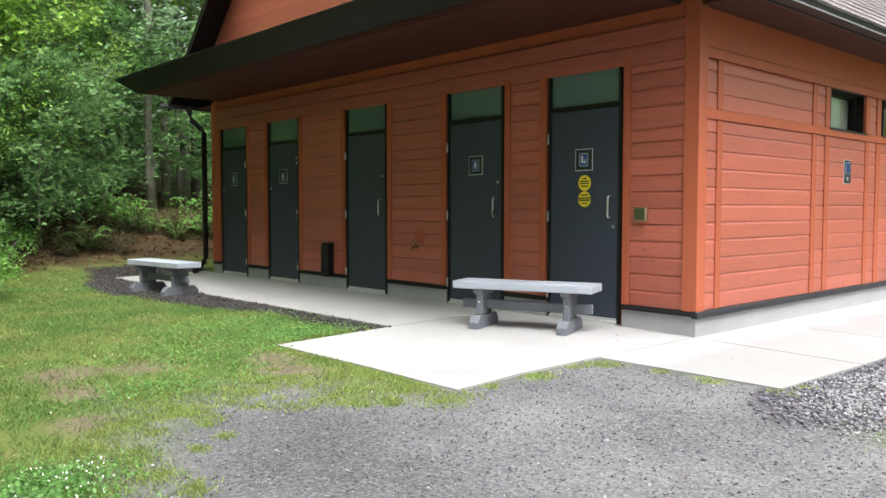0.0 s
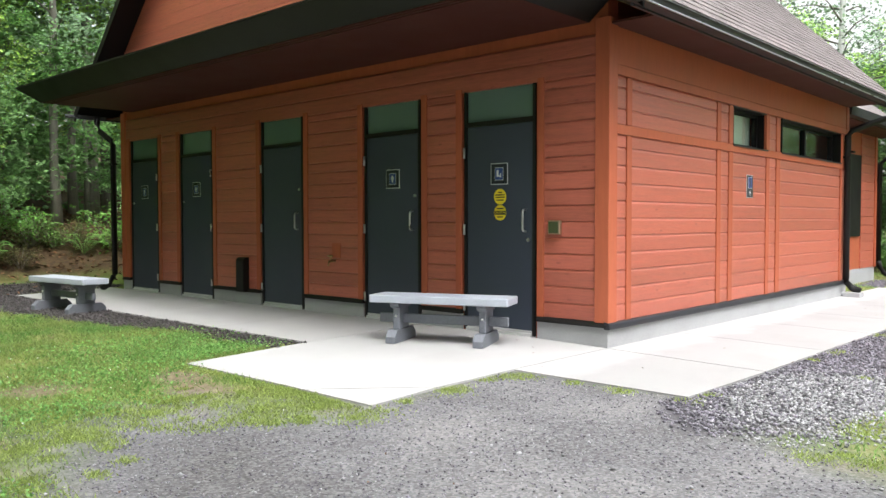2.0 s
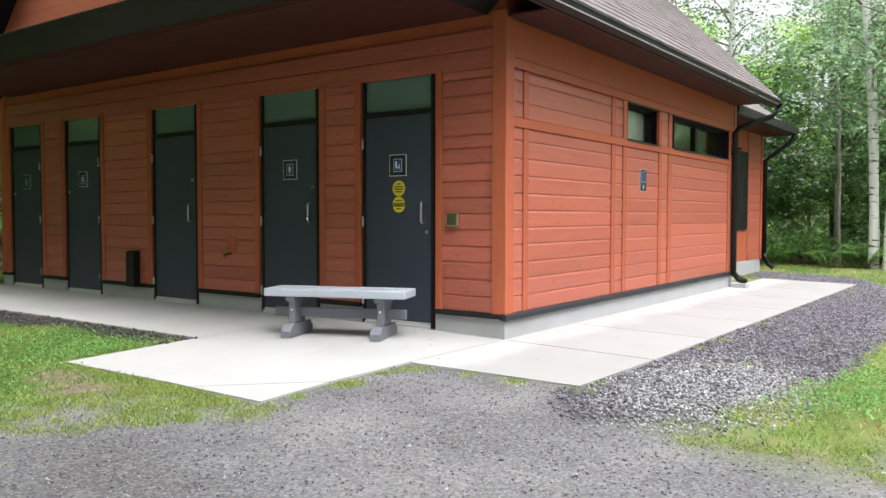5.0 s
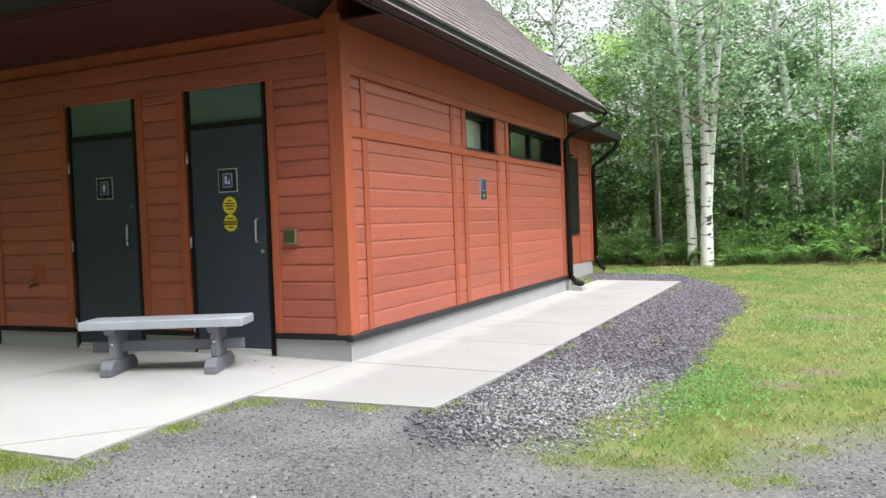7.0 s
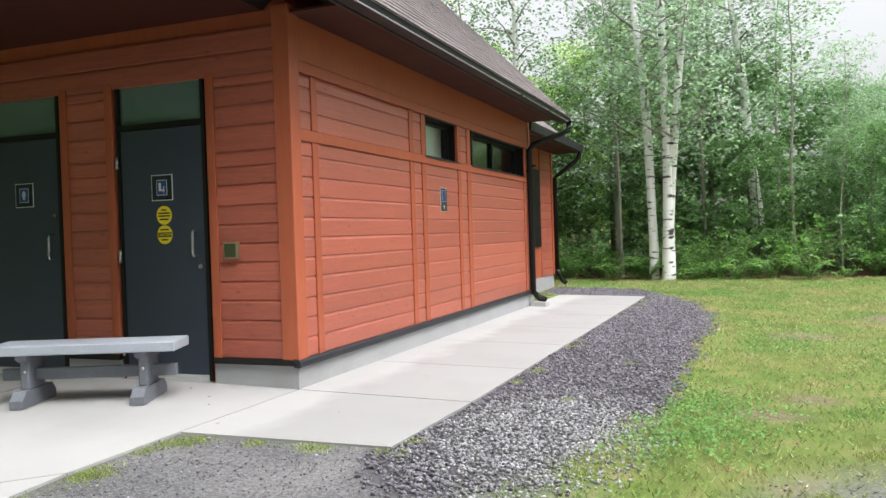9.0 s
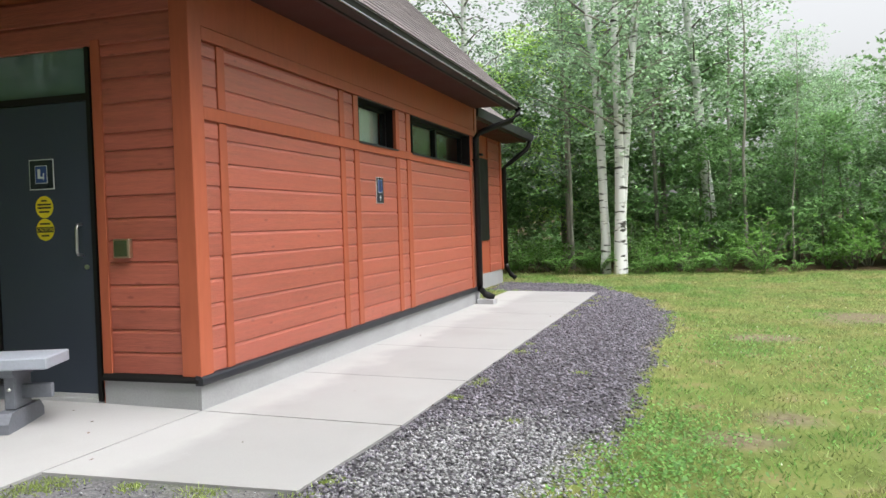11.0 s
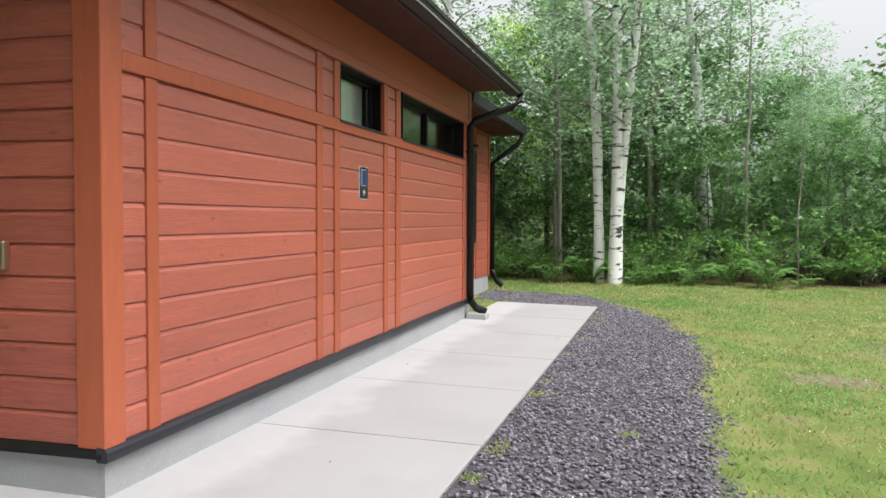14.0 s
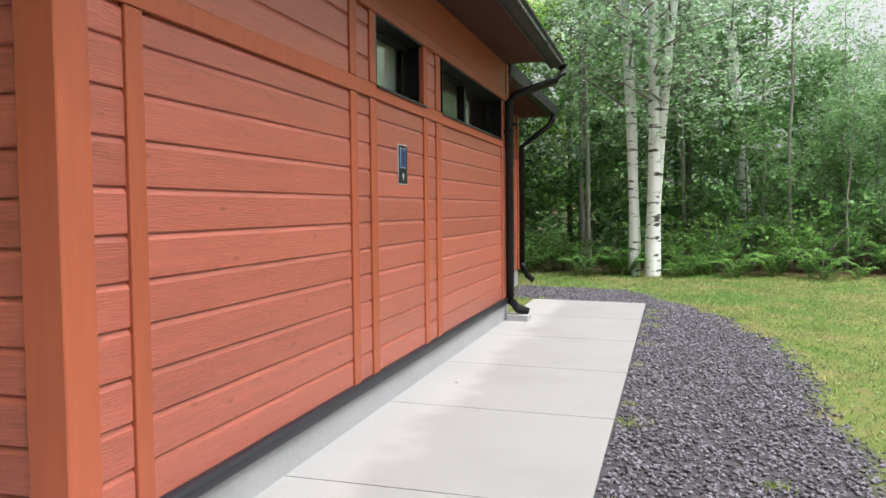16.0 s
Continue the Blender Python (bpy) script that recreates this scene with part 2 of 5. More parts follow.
for m_ in (M_STONE, M_STONEL, M_MULCH):
    n_, l_ = m_.node_tree.nodes, m_.node_tree.links
    g_ = n_.new("ShaderNodeNewGeometry")
    r_ = n_.new("ShaderNodeMapRange")
    r_.inputs["To Min"].default_value, r_.inputs["To Max"].default_value = 0.5, 1.7
    l_.new(g_.outputs["Random Per Island"], r_.inputs[0])
    s_ = n_.new("ShaderNodeVectorMath")
    s_.operation = 'SCALE'
    l_.new(n_["Principled BSDF"].inputs["Base Color"].links[0].from_socket, s_.inputs[0])
    l_.new(r_.outputs[0], s_.inputs["Scale"])
    l_.new(s_.outputs[0], n_["Principled BSDF"].inputs["Base Color"])


def birch_bark():
    m = bpy.data.materials.new("white_birch_bark")
    m.use_nodes = True
    n, l = m.node_tree.nodes, m.node_tree.links
    b = n["Principled BSDF"]
    b.inputs["Roughness"].default_value = 0.7
    geo = n.new("ShaderNodeNewGeometry")
    mp = n.new("ShaderNodeMapping")
    mp.inputs["Scale"].default_value = (2.2, 2.2, 9)
    l.new(geo.outputs["Position"], mp.inputs[0])
    nz = n.new("ShaderNodeTexNoise")
    nz.inputs["Scale"].default_value, nz.inputs["Detail"].default_value = 1.6, 5
    l.new(mp.outputs[0], nz.inputs["Vector"])
    rp = n.new("ShaderNodeValToRGB")
    rp.color_ramp.elements[0].position, rp.color_ramp.elements[0].color = 0.36, (0.05, 0.046, 0.042, 1)
    rp.color_ramp.elements[1].position, rp.color_ramp.elements[1].color = 0.425, (0.72, 0.72, 0.72, 1)
    l.new(nz.outputs[0], rp.inputs[0])
    l.new(rp.outputs[0], b.inputs["Base Color"])
    bp = n.new("ShaderNodeBump")
    bp.inputs["Strength"].default_value = 0.4
    l.new(nz.outputs[0], bp.inputs["Height"])
    l.new(bp.outputs[0], b.inputs["Normal"])
    return m


M_BIRCH = birch_bark()


# ---------------- mesh helpers ----------------
def mesh_of(name, bm, mat):
    me = bpy.data.meshes.new(name)
    bm.to_mesh(me)
    bm.free()
    me.materials.append(mat)
    return me


def part(name, bm, mat, parent=None, label=""):
    ob = new(name, mesh_of(name, bm, mat))
    if parent:
        ob.parent = parent
    if label:
        ob["label"] = label
    return ob


def thing(name, label, category, group="", kind="", at=(0, 0, 0), turn=0):
    e = new(name)
    e.matrix_basis = pose(*at, 0, 0, turn)
    return tagged(e, label, category, group, kind)


def add_box(bm, x0, x1, y0, y1, z0, z1, bevel=0.0):
    vs = [bm.verts.new((x, y, z)) for x in (x0, x1) for y in (y0, y1) for z in (z0, z1)]
    fs = [bm.faces.new([vs[i] for i in f]) for f in ((0, 1, 3, 2), (4, 6, 7, 5), (0, 4, 5, 1), (2, 3, 7, 6), (0, 2, 6, 4), (1, 5, 7, 3))]
    if bevel:
        es = list({e for f in fs for e in f.edges})
        bmesh.ops.bevel(bm, geom=es, offset=bevel, segments=1, affect='EDGES', clamp_overlap=True)
    return bm


def box(x0, x1, y0, y1, z0, z1, bevel=0.0):
    return add_box(bmesh.new(), x0, x1, y0, y1, z0, z1, bevel)


def prism(profile, axis, a, b):
    """Extrudes a closed outline along an axis. Outline pairs are the two other axes, in x, y, z order."""
    bm = bmesh.new()
    def place(p, t):
        return {"x": (t, p[0], p[1]), "y": (p[0], t, p[1]), "z": (p[0], p[1], t)}[axis]
    v0 = [bm.verts.new(place(p, a)) for p in profile]
    v1 = [bm.verts.new(place(p, b)) for p in profile]
    k = len(profile)
    bm.faces.new(v0)
    bm.faces.new(v1[::-1])
    for i in range(k):
        bm.faces.new((v0[i], v1[i], v1[(i + 1) % k], v0[(i + 1) % k]))
    bmesh.ops.recalc_face_normals(bm, faces=bm.faces)
    return bm


def add_tube(bm, pts, radii, sides=8):
    rings = []
    for i, p in enumerate(pts):
        p = Vector(p)
        d = (Vector(pts[min(i + 1, len(pts) - 1)]) - Vector(pts[max(i - 1, 0)])).normalized()
        s = d.orthogonal().normalized() if abs(d.z) < 0.9 else d.cross(Vector((0, 1, 0))).normalized()
        u = d.cross(s)
        r = radii[i] if hasattr(radii, "__len__") else radii
        rings.append([bm.verts.new(p + r * (math.cos(a) * s + math.sin(a) * u)) for a in [2 * math.pi * k / sides for k in range(sides)]])
    for a, b in zip(rings, rings[1:]):
        for k in range(sides):
            bm.faces.new((a[k], a[(k + 1) % sides], b[(k + 1) % sides], b[k]))
    bm.faces.new(rings[0][::-1])
    bm.faces.new(rings[-1])
    for f in bm.faces:
        f.smooth = True
    return bm


def tube(pts, radii, sides=8):
    return add_tube(bmesh.new(), pts, radii, sides)


def disc(x, y, z, r, thick, sides=24):
    """A flat round plate that faces -x."""
    return prism([(y + r * math.cos(2 * math.pi * k / sides), z + r * math.sin(2 * math.pi * k / sides)) for k in range(sides)], "x", x - thick, x)


# ---------------- plan ----------------
FX, SY = 6.92, 4.21            # outer faces of the door wall and the side wall
LY, EX = 13.72, 14.28          # far ends of the door wall and the side wall
SILL, TOP = 0.205, 2.52        # siding from the flashing to the frieze
EAVE = 2.95
DOORS = [(5.03, 5.96), (6.61, 7.54), (8.73, 9.65), (10.89, 11.80), (12.50, 13.42)]
DOOR_TOP = 2.55


def slab_z(x, y):
    """Top of the concrete, which falls away from the building to shed rain."""
    return -0.008 - 0.022 * min(max(5.2 - y, 0.0), 3.0) - 0.018 * max(0.0, FX - x) - 0.003 * max(0.0, min(x - FX, 7.0))


def fall(x, y):
    """Height of the ground."""
    dx, dy = max(0.0, 4.1 - x), max(0.0, 2.7 - y)
    z = slab_z(min(max(x, 4.02), 16.3), min(max(y, 2.76), 14.0)) - 0.015
    far = max(0.0, min(1.0, (x - 17.0) / 3.5))
    z = z * (1 - far) - 0.018 * far - 0.01 * min(dx, 12) - 0.006 * min(dy, 12)
    z -= 0.006 * max(0.0, min(x - 15.3, 12))
    if y > 14.0:
        s = min((y - 14.0) / 4.5, 1.0)
        z += 1.15 * s * s * (3 - 2 * s) + 0.12 * max(0.0, y - 18.5)
    return z + 0.006 * noise.noise((x * 0.7, y * 0.7, 3.0))


# ---------------- ground ----------------
def edge_noise(x, y):
    return 0.22 * noise.noise((x * 1.3, y * 1.3, 0)) + 0.12 * noise.noise((x * 4, y * 4, 5))


def inside(poly, x, y):
    """Signed distance-like measure to a closed outline: positive inside."""
    best, hit = 1e9, False
    for (ax, ay), (bx, by) in zip(poly, poly[1:] + poly[:1]):
        t = max(0.0, min(1.0, ((x - ax) * (bx - ax) + (y - ay) * (by - ay)) / ((bx - ax) ** 2 + (by - ay) ** 2)))
        best = min(best, math.hypot(x - ax - t * (bx - ax), y - ay - t * (by - ay)))
        if (ay > y) != (by > y) and x < (bx - ax) * (y - ay) / (by - ay) + ax:
            hit = not hit
    return best if hit else -best


DIRT = [(5.9, 4.6), (3.7, 4.6), (3.3, 5.3), (2.4, 5.5), (1.9, 4.4), (1.2, 3.6), (-3, 1.5), (-3, -9), (14, -9), (8.5, -2.4), (6.1, 0.0), (5.6, 0.55), (5.0, 0.95), (4.95, 1.5), (5.4, 2.2), (6.0, 2.8)]
STRIP = [(5.5, 2.95), (16.3, 2.95), (16.5, 4.7), (18.3, 4.7), (18.1, 3.0), (16.6, 2.3), (14.6, 1.62), (13.4, 1.45), (11.3, 1.38), (9.4, 1.38), (7.6, 1.4), (6.4, 1.6), (5.5, 1.9), (5.0, 2.5)]
MULCH = [(5.6, 6.5), (5.6, 14.2), (7.2, 14.4), (6.5, 15.2), (5.1, 14.9), (4.5, 12.9), (4.45, 11.3), (4.9, 9.2), (5.05, 7.4), (4.9, 6.55)]


def zone(poly, x, y, soft=0.1):
    return max(0.0, min(1.0, 0.5 + (inside(poly, x, y) + edge_noise(x, y) * 0.8) / (2 * soft)))


def ground_material():
    m = bpy.data.materials.new("ground_surface")
    m.use_nodes = True
    n, l = m.node_tree.nodes, m.node_tree.links
    b = n["Principled BSDF"]
    b.inputs["Roughness"].default_value = 0.95
    b.inputs["Specular IOR Level"].default_value = 0.15
    geo = n.new("ShaderNodeNewGeometry")
    def nz(scale, detail=5):
        t = n.new("ShaderNodeTexNoise")
        t.inputs["Scale"].default_value, t.inputs["Detail"].default_value = scale, detail
        l.new(geo.outputs["Position"], t.inputs["Vector"])
        return t.outputs[0]
    def ramp(src, stops):
        r = n.new("ShaderNodeValToRGB")
        while len(r.color_ramp.elements) < len(stops):
            r.color_ramp.elements.new(0.5)
        for e, (p, c) in zip(r.color_ramp.elements, stops):
            e.position, e.color = p, (*c, 1)
        l.new(src, r.inputs[0])
        return r.outputs[0]
    def blend(f, a, c):
        x = n.new("ShaderNodeMix")
        x.data_type = 'RGBA'
        l.new(f, x.inputs[0])
        l.new(a, x.inputs[6])
        l.new(c, x.inputs[7])
        return x.outputs[2]
    def attr(name):
        a = n.new("ShaderNodeAttribute")
        a.attribute_name = name
        return a.outputs["Fac"]
    soil = ramp(nz(3.0, 8), [(0.3, (0.09, 0.12, 0.03)), (0.5, (0.13, 0.17, 0.045)), (0.6, (0.17, 0.18, 0.06)), (0.72, (0.2, 0.16, 0.09))])
    grit = n.new("ShaderNodeTexVoronoi")
    grit.inputs["Scale"].default_value = 70
    l.new(geo.outputs["Position"], grit.inputs["Vector"])
    gritc = n.new("ShaderNodeSeparateColor")
    l.new(grit.outputs["Color"], gritc.inputs[0])
    fine = ramp(gritc.outputs[0], [(0.0, (0.05, 0.047, 0.046)), (0.55, (0.131, 0.131, 0.14)), (0.95, (0.25, 0.245, 0.248))])
    broad = ramp(nz(0.9, 6), [(0.3, (0.07, 0.067, 0.066)), (0.5, (0.136, 0.135, 0.142)), (0.7, (0.225, 0.22, 0.22))])
    half = n.new("ShaderNodeValue")
    half.outputs[0].default_value = 0.5
    dirt = blend(half.outputs[0], fine, broad)
    crushed = ramp(nz(30, 6), [(0.3, (0.035, 0.033, 0.038)), (0.7, (0.10, 0.096, 0.105))])
    bark = ramp(nz(40, 6), [(0.3, (0.02, 0.018, 0.016)), (0.7, (0.07, 0.06, 0.055))])
    litter = ramp(nz(14, 7), [(0.35, (0.03, 0.021, 0.013)), (0.55, (0.085, 0.052, 0.028)), (0.68, (0.05, 0.06, 0.025))])
    worn = ramp(nz(22, 7), [(0.32, (0.10, 0.075, 0.05)), (0.55, (0.19, 0.15, 0.11)), (0.7, (0.24, 0.2, 0.13))])
    c = blend(attr("worn"), soil, worn)
    c = blend(attr("woods"), c, litter)
    c = blend(attr("dirt"), c, dirt)
    c = blend(attr("crushed"), c, crushed)
    c = blend(attr("mulch"), c, bark)
    l.new(c, b.inputs["Base Color"])
    bp = n.new("ShaderNodeBump")
    bp.inputs["Strength"].default_value, bp.inputs["Distance"].default_value = 0.7, 0.012
    l.new(nz(45, 6), bp.inputs["Height"])
    l.new(bp.outputs[0], b.inputs["Normal"])
    return m


def axis_steps(lo, hi, fine_lo, fine_hi, step):
    out, v, s = [], fine_lo, step
    while v > lo:
        s *= 1.35
        v -= s
        out.append(max(v, lo))
    out = out[::-1]
    v = fine_lo
    while v < fine_hi:
        out.append(v)
        v += step
    s = step
    out.append(fine_hi)
    v = fine_hi
    while v < hi:
        s *= 1.35
        v += s
        out.append(min(v, hi))
    return out


WORN = ((2.33, 6.68, 0.24), (2.75, 6.45, 0.25), (3.8, 6.14, 0.25), (1.92, 5.17, 0.2), (2.15, 6.0, 0.16), (3.6, 5.6, 0.18), (7.1, 0.75, 0.2), (7.6, 0.45, 0.2), (9.8, -0.9, 0.3), (13.0, -1.2, 0.6), (11.2, 0.3, 0.25), (6.9, -0.3, 0.25))


def bare_patch(x, y):
    """How worn the grass is: brown soil shows at 1."""
    d = max(1.35 - math.hypot(x - px, (y - py) * 0.8) / r for px, py, r in WORN)
    return max(0.0, min(0.85, 1.3 * d + 3.5 * edge_noise(x, y)))


def build_ground():
    xs, ys = axis_steps(-400, 600, -1.0, 19.0, 0.09), axis_steps(-500, 500, -3.0, 16.0, 0.09)
    verts, masks = [], {"dirt": [], "crushed": [], "mulch": [], "woods": [], "worn": []}
    for y in ys:
        for x in xs:
            near = -4 < x < 20 and -10 < y < 16
            verts.append((x, y, fall(x, y)))
            masks["dirt"].append(zone(DIRT, x, y, 0.4) if near else 0.0)
            masks["crushed"].append(zone(STRIP, x, y, 0.08) if near else 0.0)
            masks["mulch"].append(zone(MULCH, x, y, 0.08) if near else 0.0)
            masks["worn"].append(bare_patch(x, y) if near else 0.0)
            w = max(y - 14.7, x - 20.6, -y - 12, -x - 10) + 1.5 * edge_noise(x, y)
            masks["woods"].append(max(0.0, min(1.0, w / 0.8)))
    k = len(xs)
    faces = [(j * k + i, j * k + i + 1, j * k + k + i + 1, j * k + k + i) for j in range(len(ys) - 1) for i in range(k - 1)]
    me = bpy.data.meshes.new("ground")
    me.from_pydata(verts, [], faces)
    for name, vals in masks.items():
        me.attributes.new(name, 'FLOAT', 'POINT').data.foreach_set("value", vals)
    me.polygons.foreach_set("use_smooth", [True] * len(faces))
    me.materials.append(ground_material())
    global GX, GY, GM
    GX, GY = np.array(xs), np.array(ys)
    GM = {n_: np.array(v_).reshape(len(ys), len(xs)) for n_, v_ in masks.items()}
    GM["z"] = np.array([v_[2] for v_ in verts]).reshape(len(ys), len(xs))
    return tagged(new("ground", me), "ground of grass, packed grey gravel and leaf litter", "ground", kind="structure")


build_ground()


# ---------------- concrete paving ----------------
def slab_piece(parent, outline, name="slab", drop=0.0, mat=None):
    bm = bmesh.new()
    top = [bm.verts.new((x, y, slab_z(x, y) - drop)) for x, y in outline]
    low = [bm.verts.new((x, y, slab_z(x, y) - 0.14)) for x, y in outline]
    bm.faces.new(top)
    k = len(outline)
    for i in range(k):
        bm.faces.new((top[i], low[i], low[(i + 1) % k], top[(i + 1) % k]))
    bmesh.ops.triangulate(bm, faces=bm.faces[:1])
    bmesh.ops.recalc_face_normals(bm, faces=bm.faces)
    return part(name, bm, mat or M_CONC, parent)


pavement = thing("pavement", "pale poured concrete walk laid in large slabs", "pavement", kind="structure")
G = 0.005
slab_piece(pavement, [(4.02, 4.985), (4.72, 4.335), (4.05, 4.30)])
slab_piece(pavement, [(4.02, 5.0), (4.735, 4.335), (5.59, 4.30), (6.9, 4.214), (FX, 4.224), (FX, 5.2), (4.015, 5.2)])
slab_piece(pavement, [(4.015, 5.2), (FX, 5.2), (FX, 6.6), (5.34, 6.63), (4.0, 6.57)])
for a, b in ((6.63, 8.3), (8.3, 10.3), (10.3, 12.3), (12.3, 14.2)):
    slab_piece(pavement, [(5.34, a + G), (FX, a + G), (FX, b - G), (5.34, b - G)])
slab_piece(pavement, [(5.71, 2.85), (6.905, 2.76), (6.905, 4.202), (5.6, 4.288)])
joints = [6.915, 8.36, 9.92, 11.4, 12.97, 14.6, 16.3]
for a, b in zip(joints, joints[1:]):
    slab_piece(pavement, [(a + G, 2.76 - 0.0125 * (a - 6.9)), (b - G, 2.76 - 0.0125 * (b - 6.9)), (b - G, 4.208), (a + G, 4.208)])
slab_piece(pavement, [(4.1, 5.0), (4.75, 4.4), (6.8, 4.3), (6.8, 6.6), (4.1, 6.5)], "joint_filler", 0.009, M_BLACK)
slab_piece(pavement, [(5.4, 6.5), (6.9, 6.5), (6.9, 14.1), (5.4, 14.1)], "joint_filler", 0.009, M_BLACK)
slab_piece(pavement, [(5.8, 2.9), (FX, 2.8), (FX, 4.3), (5.65, 4.35)], "joint_filler", 0.009, M_BLACK)
slab_piece(pavement, [(FX, 2.8), (16.2, 2.7), (16.2, 4.2), (FX, 4.2)], "joint_filler", 0.009, M_BLACK)


# ---------------- building shell ----------------
house = thing("washroom_building", "low red-stained wooden washroom building with a steep shingled roof", "building")
part("foundation", box(FX + 0.07, EX, SY + 0.005, LY, -0.3, SILL - 0.045), M_FOUND, house, "grey concrete foundation")


def wall_with_holes(name, axis, plane, thick, a0, a1, z0, z1, holes):
    """A wall slab with rectangular openings cut through it."""
    us = sorted({a0, a1, *[h[0] for h in holes], *[h[1] for h in holes]})
    zs = sorted({z0, z1, *[h[2] for h in holes], *[h[3] for h in holes]})
    made = []
    for ua, ub in zip(us, us[1:]):
        for za, zb in zip(zs, zs[1:]):
            um, zm = (ua + ub) / 2, (za + zb) / 2
            if any(h[0] < um < h[1] and h[2] < zm < h[3] for h in holes):
                continue
            if axis == "y":
                bm = box(plane, plane + thick, ua, ub, za, zb)
            else:
                bm = box(ua, ub, plane, plane + thick, za, zb)
            made.append(part(name, bm, M_TRIM, house))
    return made


WIN1, WIN2 = (9.73, 10.80, 2.045, 2.505), (11.33, 13.89, 2.045, 2.505)
wall_with_holes("front_wall", "y", FX + 0.022, 0.16, SY + 0.022, LY, SILL - 0.04, 3.2, [(a, b, -1, DOOR_TOP) for a, b in DOORS])
wall_with_holes("side_wall", "x", SY + 0.022, 0.16, FX + 0.19, EX - 0.02, SILL - 0.04, 3.2, [WIN1, WIN2])
part("back_wall", box(EX - 0.18, EX, SY + 0.19, LY - 0.2, SILL - 0.04, 3.2), M_TRIM, house)
part("far_side_wall", box(FX + 0.19, EX, LY - 0.18, LY, SILL - 0.04, 3.2), M_TRIM, house)

# boards: a shiplap profile with a sloped upper edge and a shallow joint
BOARD = [(0.024, 0.0), (0.006, 0.0), (-0.003, 0.006), (-0.003, 0.874), (0.008, 0.995), (0.024, 0.995)]
board_cache = {}


def board(parent, axis, a, b, z0, z1):
    key = (axis, round(b - a, 2), round(z1 - z0, 3))
    if key not in board_cache:
        h, w = z1 - z0, b - a
        prof = [(p[0], p[1] if p[1] < 0.5 else h - (1 - p[1]) * 0.19) for p in BOARD]
        bm = prism([(p[0], p[1]) for p in prof], "y" if axis == "y" else "x", 0, w)
        board_cache[key] = mesh_of("board", bm, M_FRONT if axis == "y" else M_SIDE)
    ob = new("board", board_cache[key])
    ob.location = (FX, a, z0) if axis == "y" else (a, SY, z0)
    ob.parent = parent
    return ob


def trim(parent, axis, a, b, z0, z1, proud=0.014, name="trim_board"):
    bm = box(FX - proud, FX + 0.024, a, b, z0, z1, 0.003) if axis == "y" else box(a, b, SY - proud, SY + 0.024, z0, z1, 0.003)
    return part(name, bm, M_TRIM, parent)


SIDE_LINES = [0.205, 0.362, 0.525, 0.683, 0.853, 1.013, 1.175, 1.338, 1.506, 1.67, 1.838, 1.96]
SIDE_UPPER = [2.05, 2.20, 2.40, 2.50]
FRONT_LINES = [0.205, 0.358, 0.516, 0.68, 0.832, 0.99, 1.143, 1.30, 1.455, 1.623, 1.77, 1.893, 2.10, 2.27, 2.43, 2.51, 2.70, 2.88]


def panel(axis, a, b, lines):
    for z0, z1 in zip(lines, lines[1:]):
        board(house, axis, a, b, z0, z1)


# side wall, from the corner post to the far end
SIDE_TRIMS = [(7.24, 7.335), (9.28, 9.385), (9.61, 9.725), (10.78, 10.885), (11.13, 11.265), (13.88, 13.97)]
SIDE_PANELS = [(7.055, 7.235), (7.34, 9.275), (9.39, 9.605), (9.73, 10.775), (10.89, 11.125), (11.27, 13.875), (13.975, 14.16)]
for a, b in SIDE_TRIMS:
    trim(house, "x", a, b, SILL, 1.956)
    if a != 13.88:
        trim(house, "x", a, b, 2.054, 2.50)
for i, (a, b) in enumerate(SIDE_PANELS):
    panel("x", a, b, SIDE_LINES)
    if i in (0, 1, 2):
        panel("x", a, b, SIDE_UPPER)
    elif i == 4:
        panel("x", 10.90, 11.12, SIDE_UPPER)
trim(house, "x", 13.905, 14.16, 2.054, 2.50)
trim(house, "x", 7.055, 14.16, 1.96, 2.05, 0.016, "band_board")
trim(house, "x", 7.055, 14.16, 2.51, 2.60, 0.016, "frieze_board")
trim(house, "x", 7.055, 14.16, 2.604, EAVE, 0.008, "frieze_board")
trim(house, "x", 14.165, EX + 0.01, SILL, EAVE, 0.02, "corner_board")

# door wall piers
piers = [(4.345, 5.0), (5.985, 6.585), (7.565, 8.705), (9.675, 10.865), (11.825, 12.475)]
for a, b in piers:
    w = 0.085
    if a > 4.4:
        trim(house, "y", a, a + w, SILL, DOOR_TOP)
        trim(house, "y", b - w, b, SILL, DOOR_TOP)
        panel("y", a + w + 0.004, b - w - 0.004, FRONT_LINES[:16])
    else:
        trim(house, "y", b - 0.075, b, SILL, DOOR_TOP)
        panel("y", a + 0.004, b - 0.079, FRONT_LINES[:16])
trim(house, "y", 13.45, 13.58, SILL, DOOR_TOP)
trim(house, "y", 13.585, LY + 0.01, SILL, 3.0, 0.02, "corner_board")
panel("y", 4.345, 13.58, FRONT_LINES[15:])
# corner post
part("corner_post", box(FX - 0.022, 7.05, SY - 0.022, 4.34, SILL - 0.005, 3.02, 0.005), M_TRIM, house, "red-stained corner post")
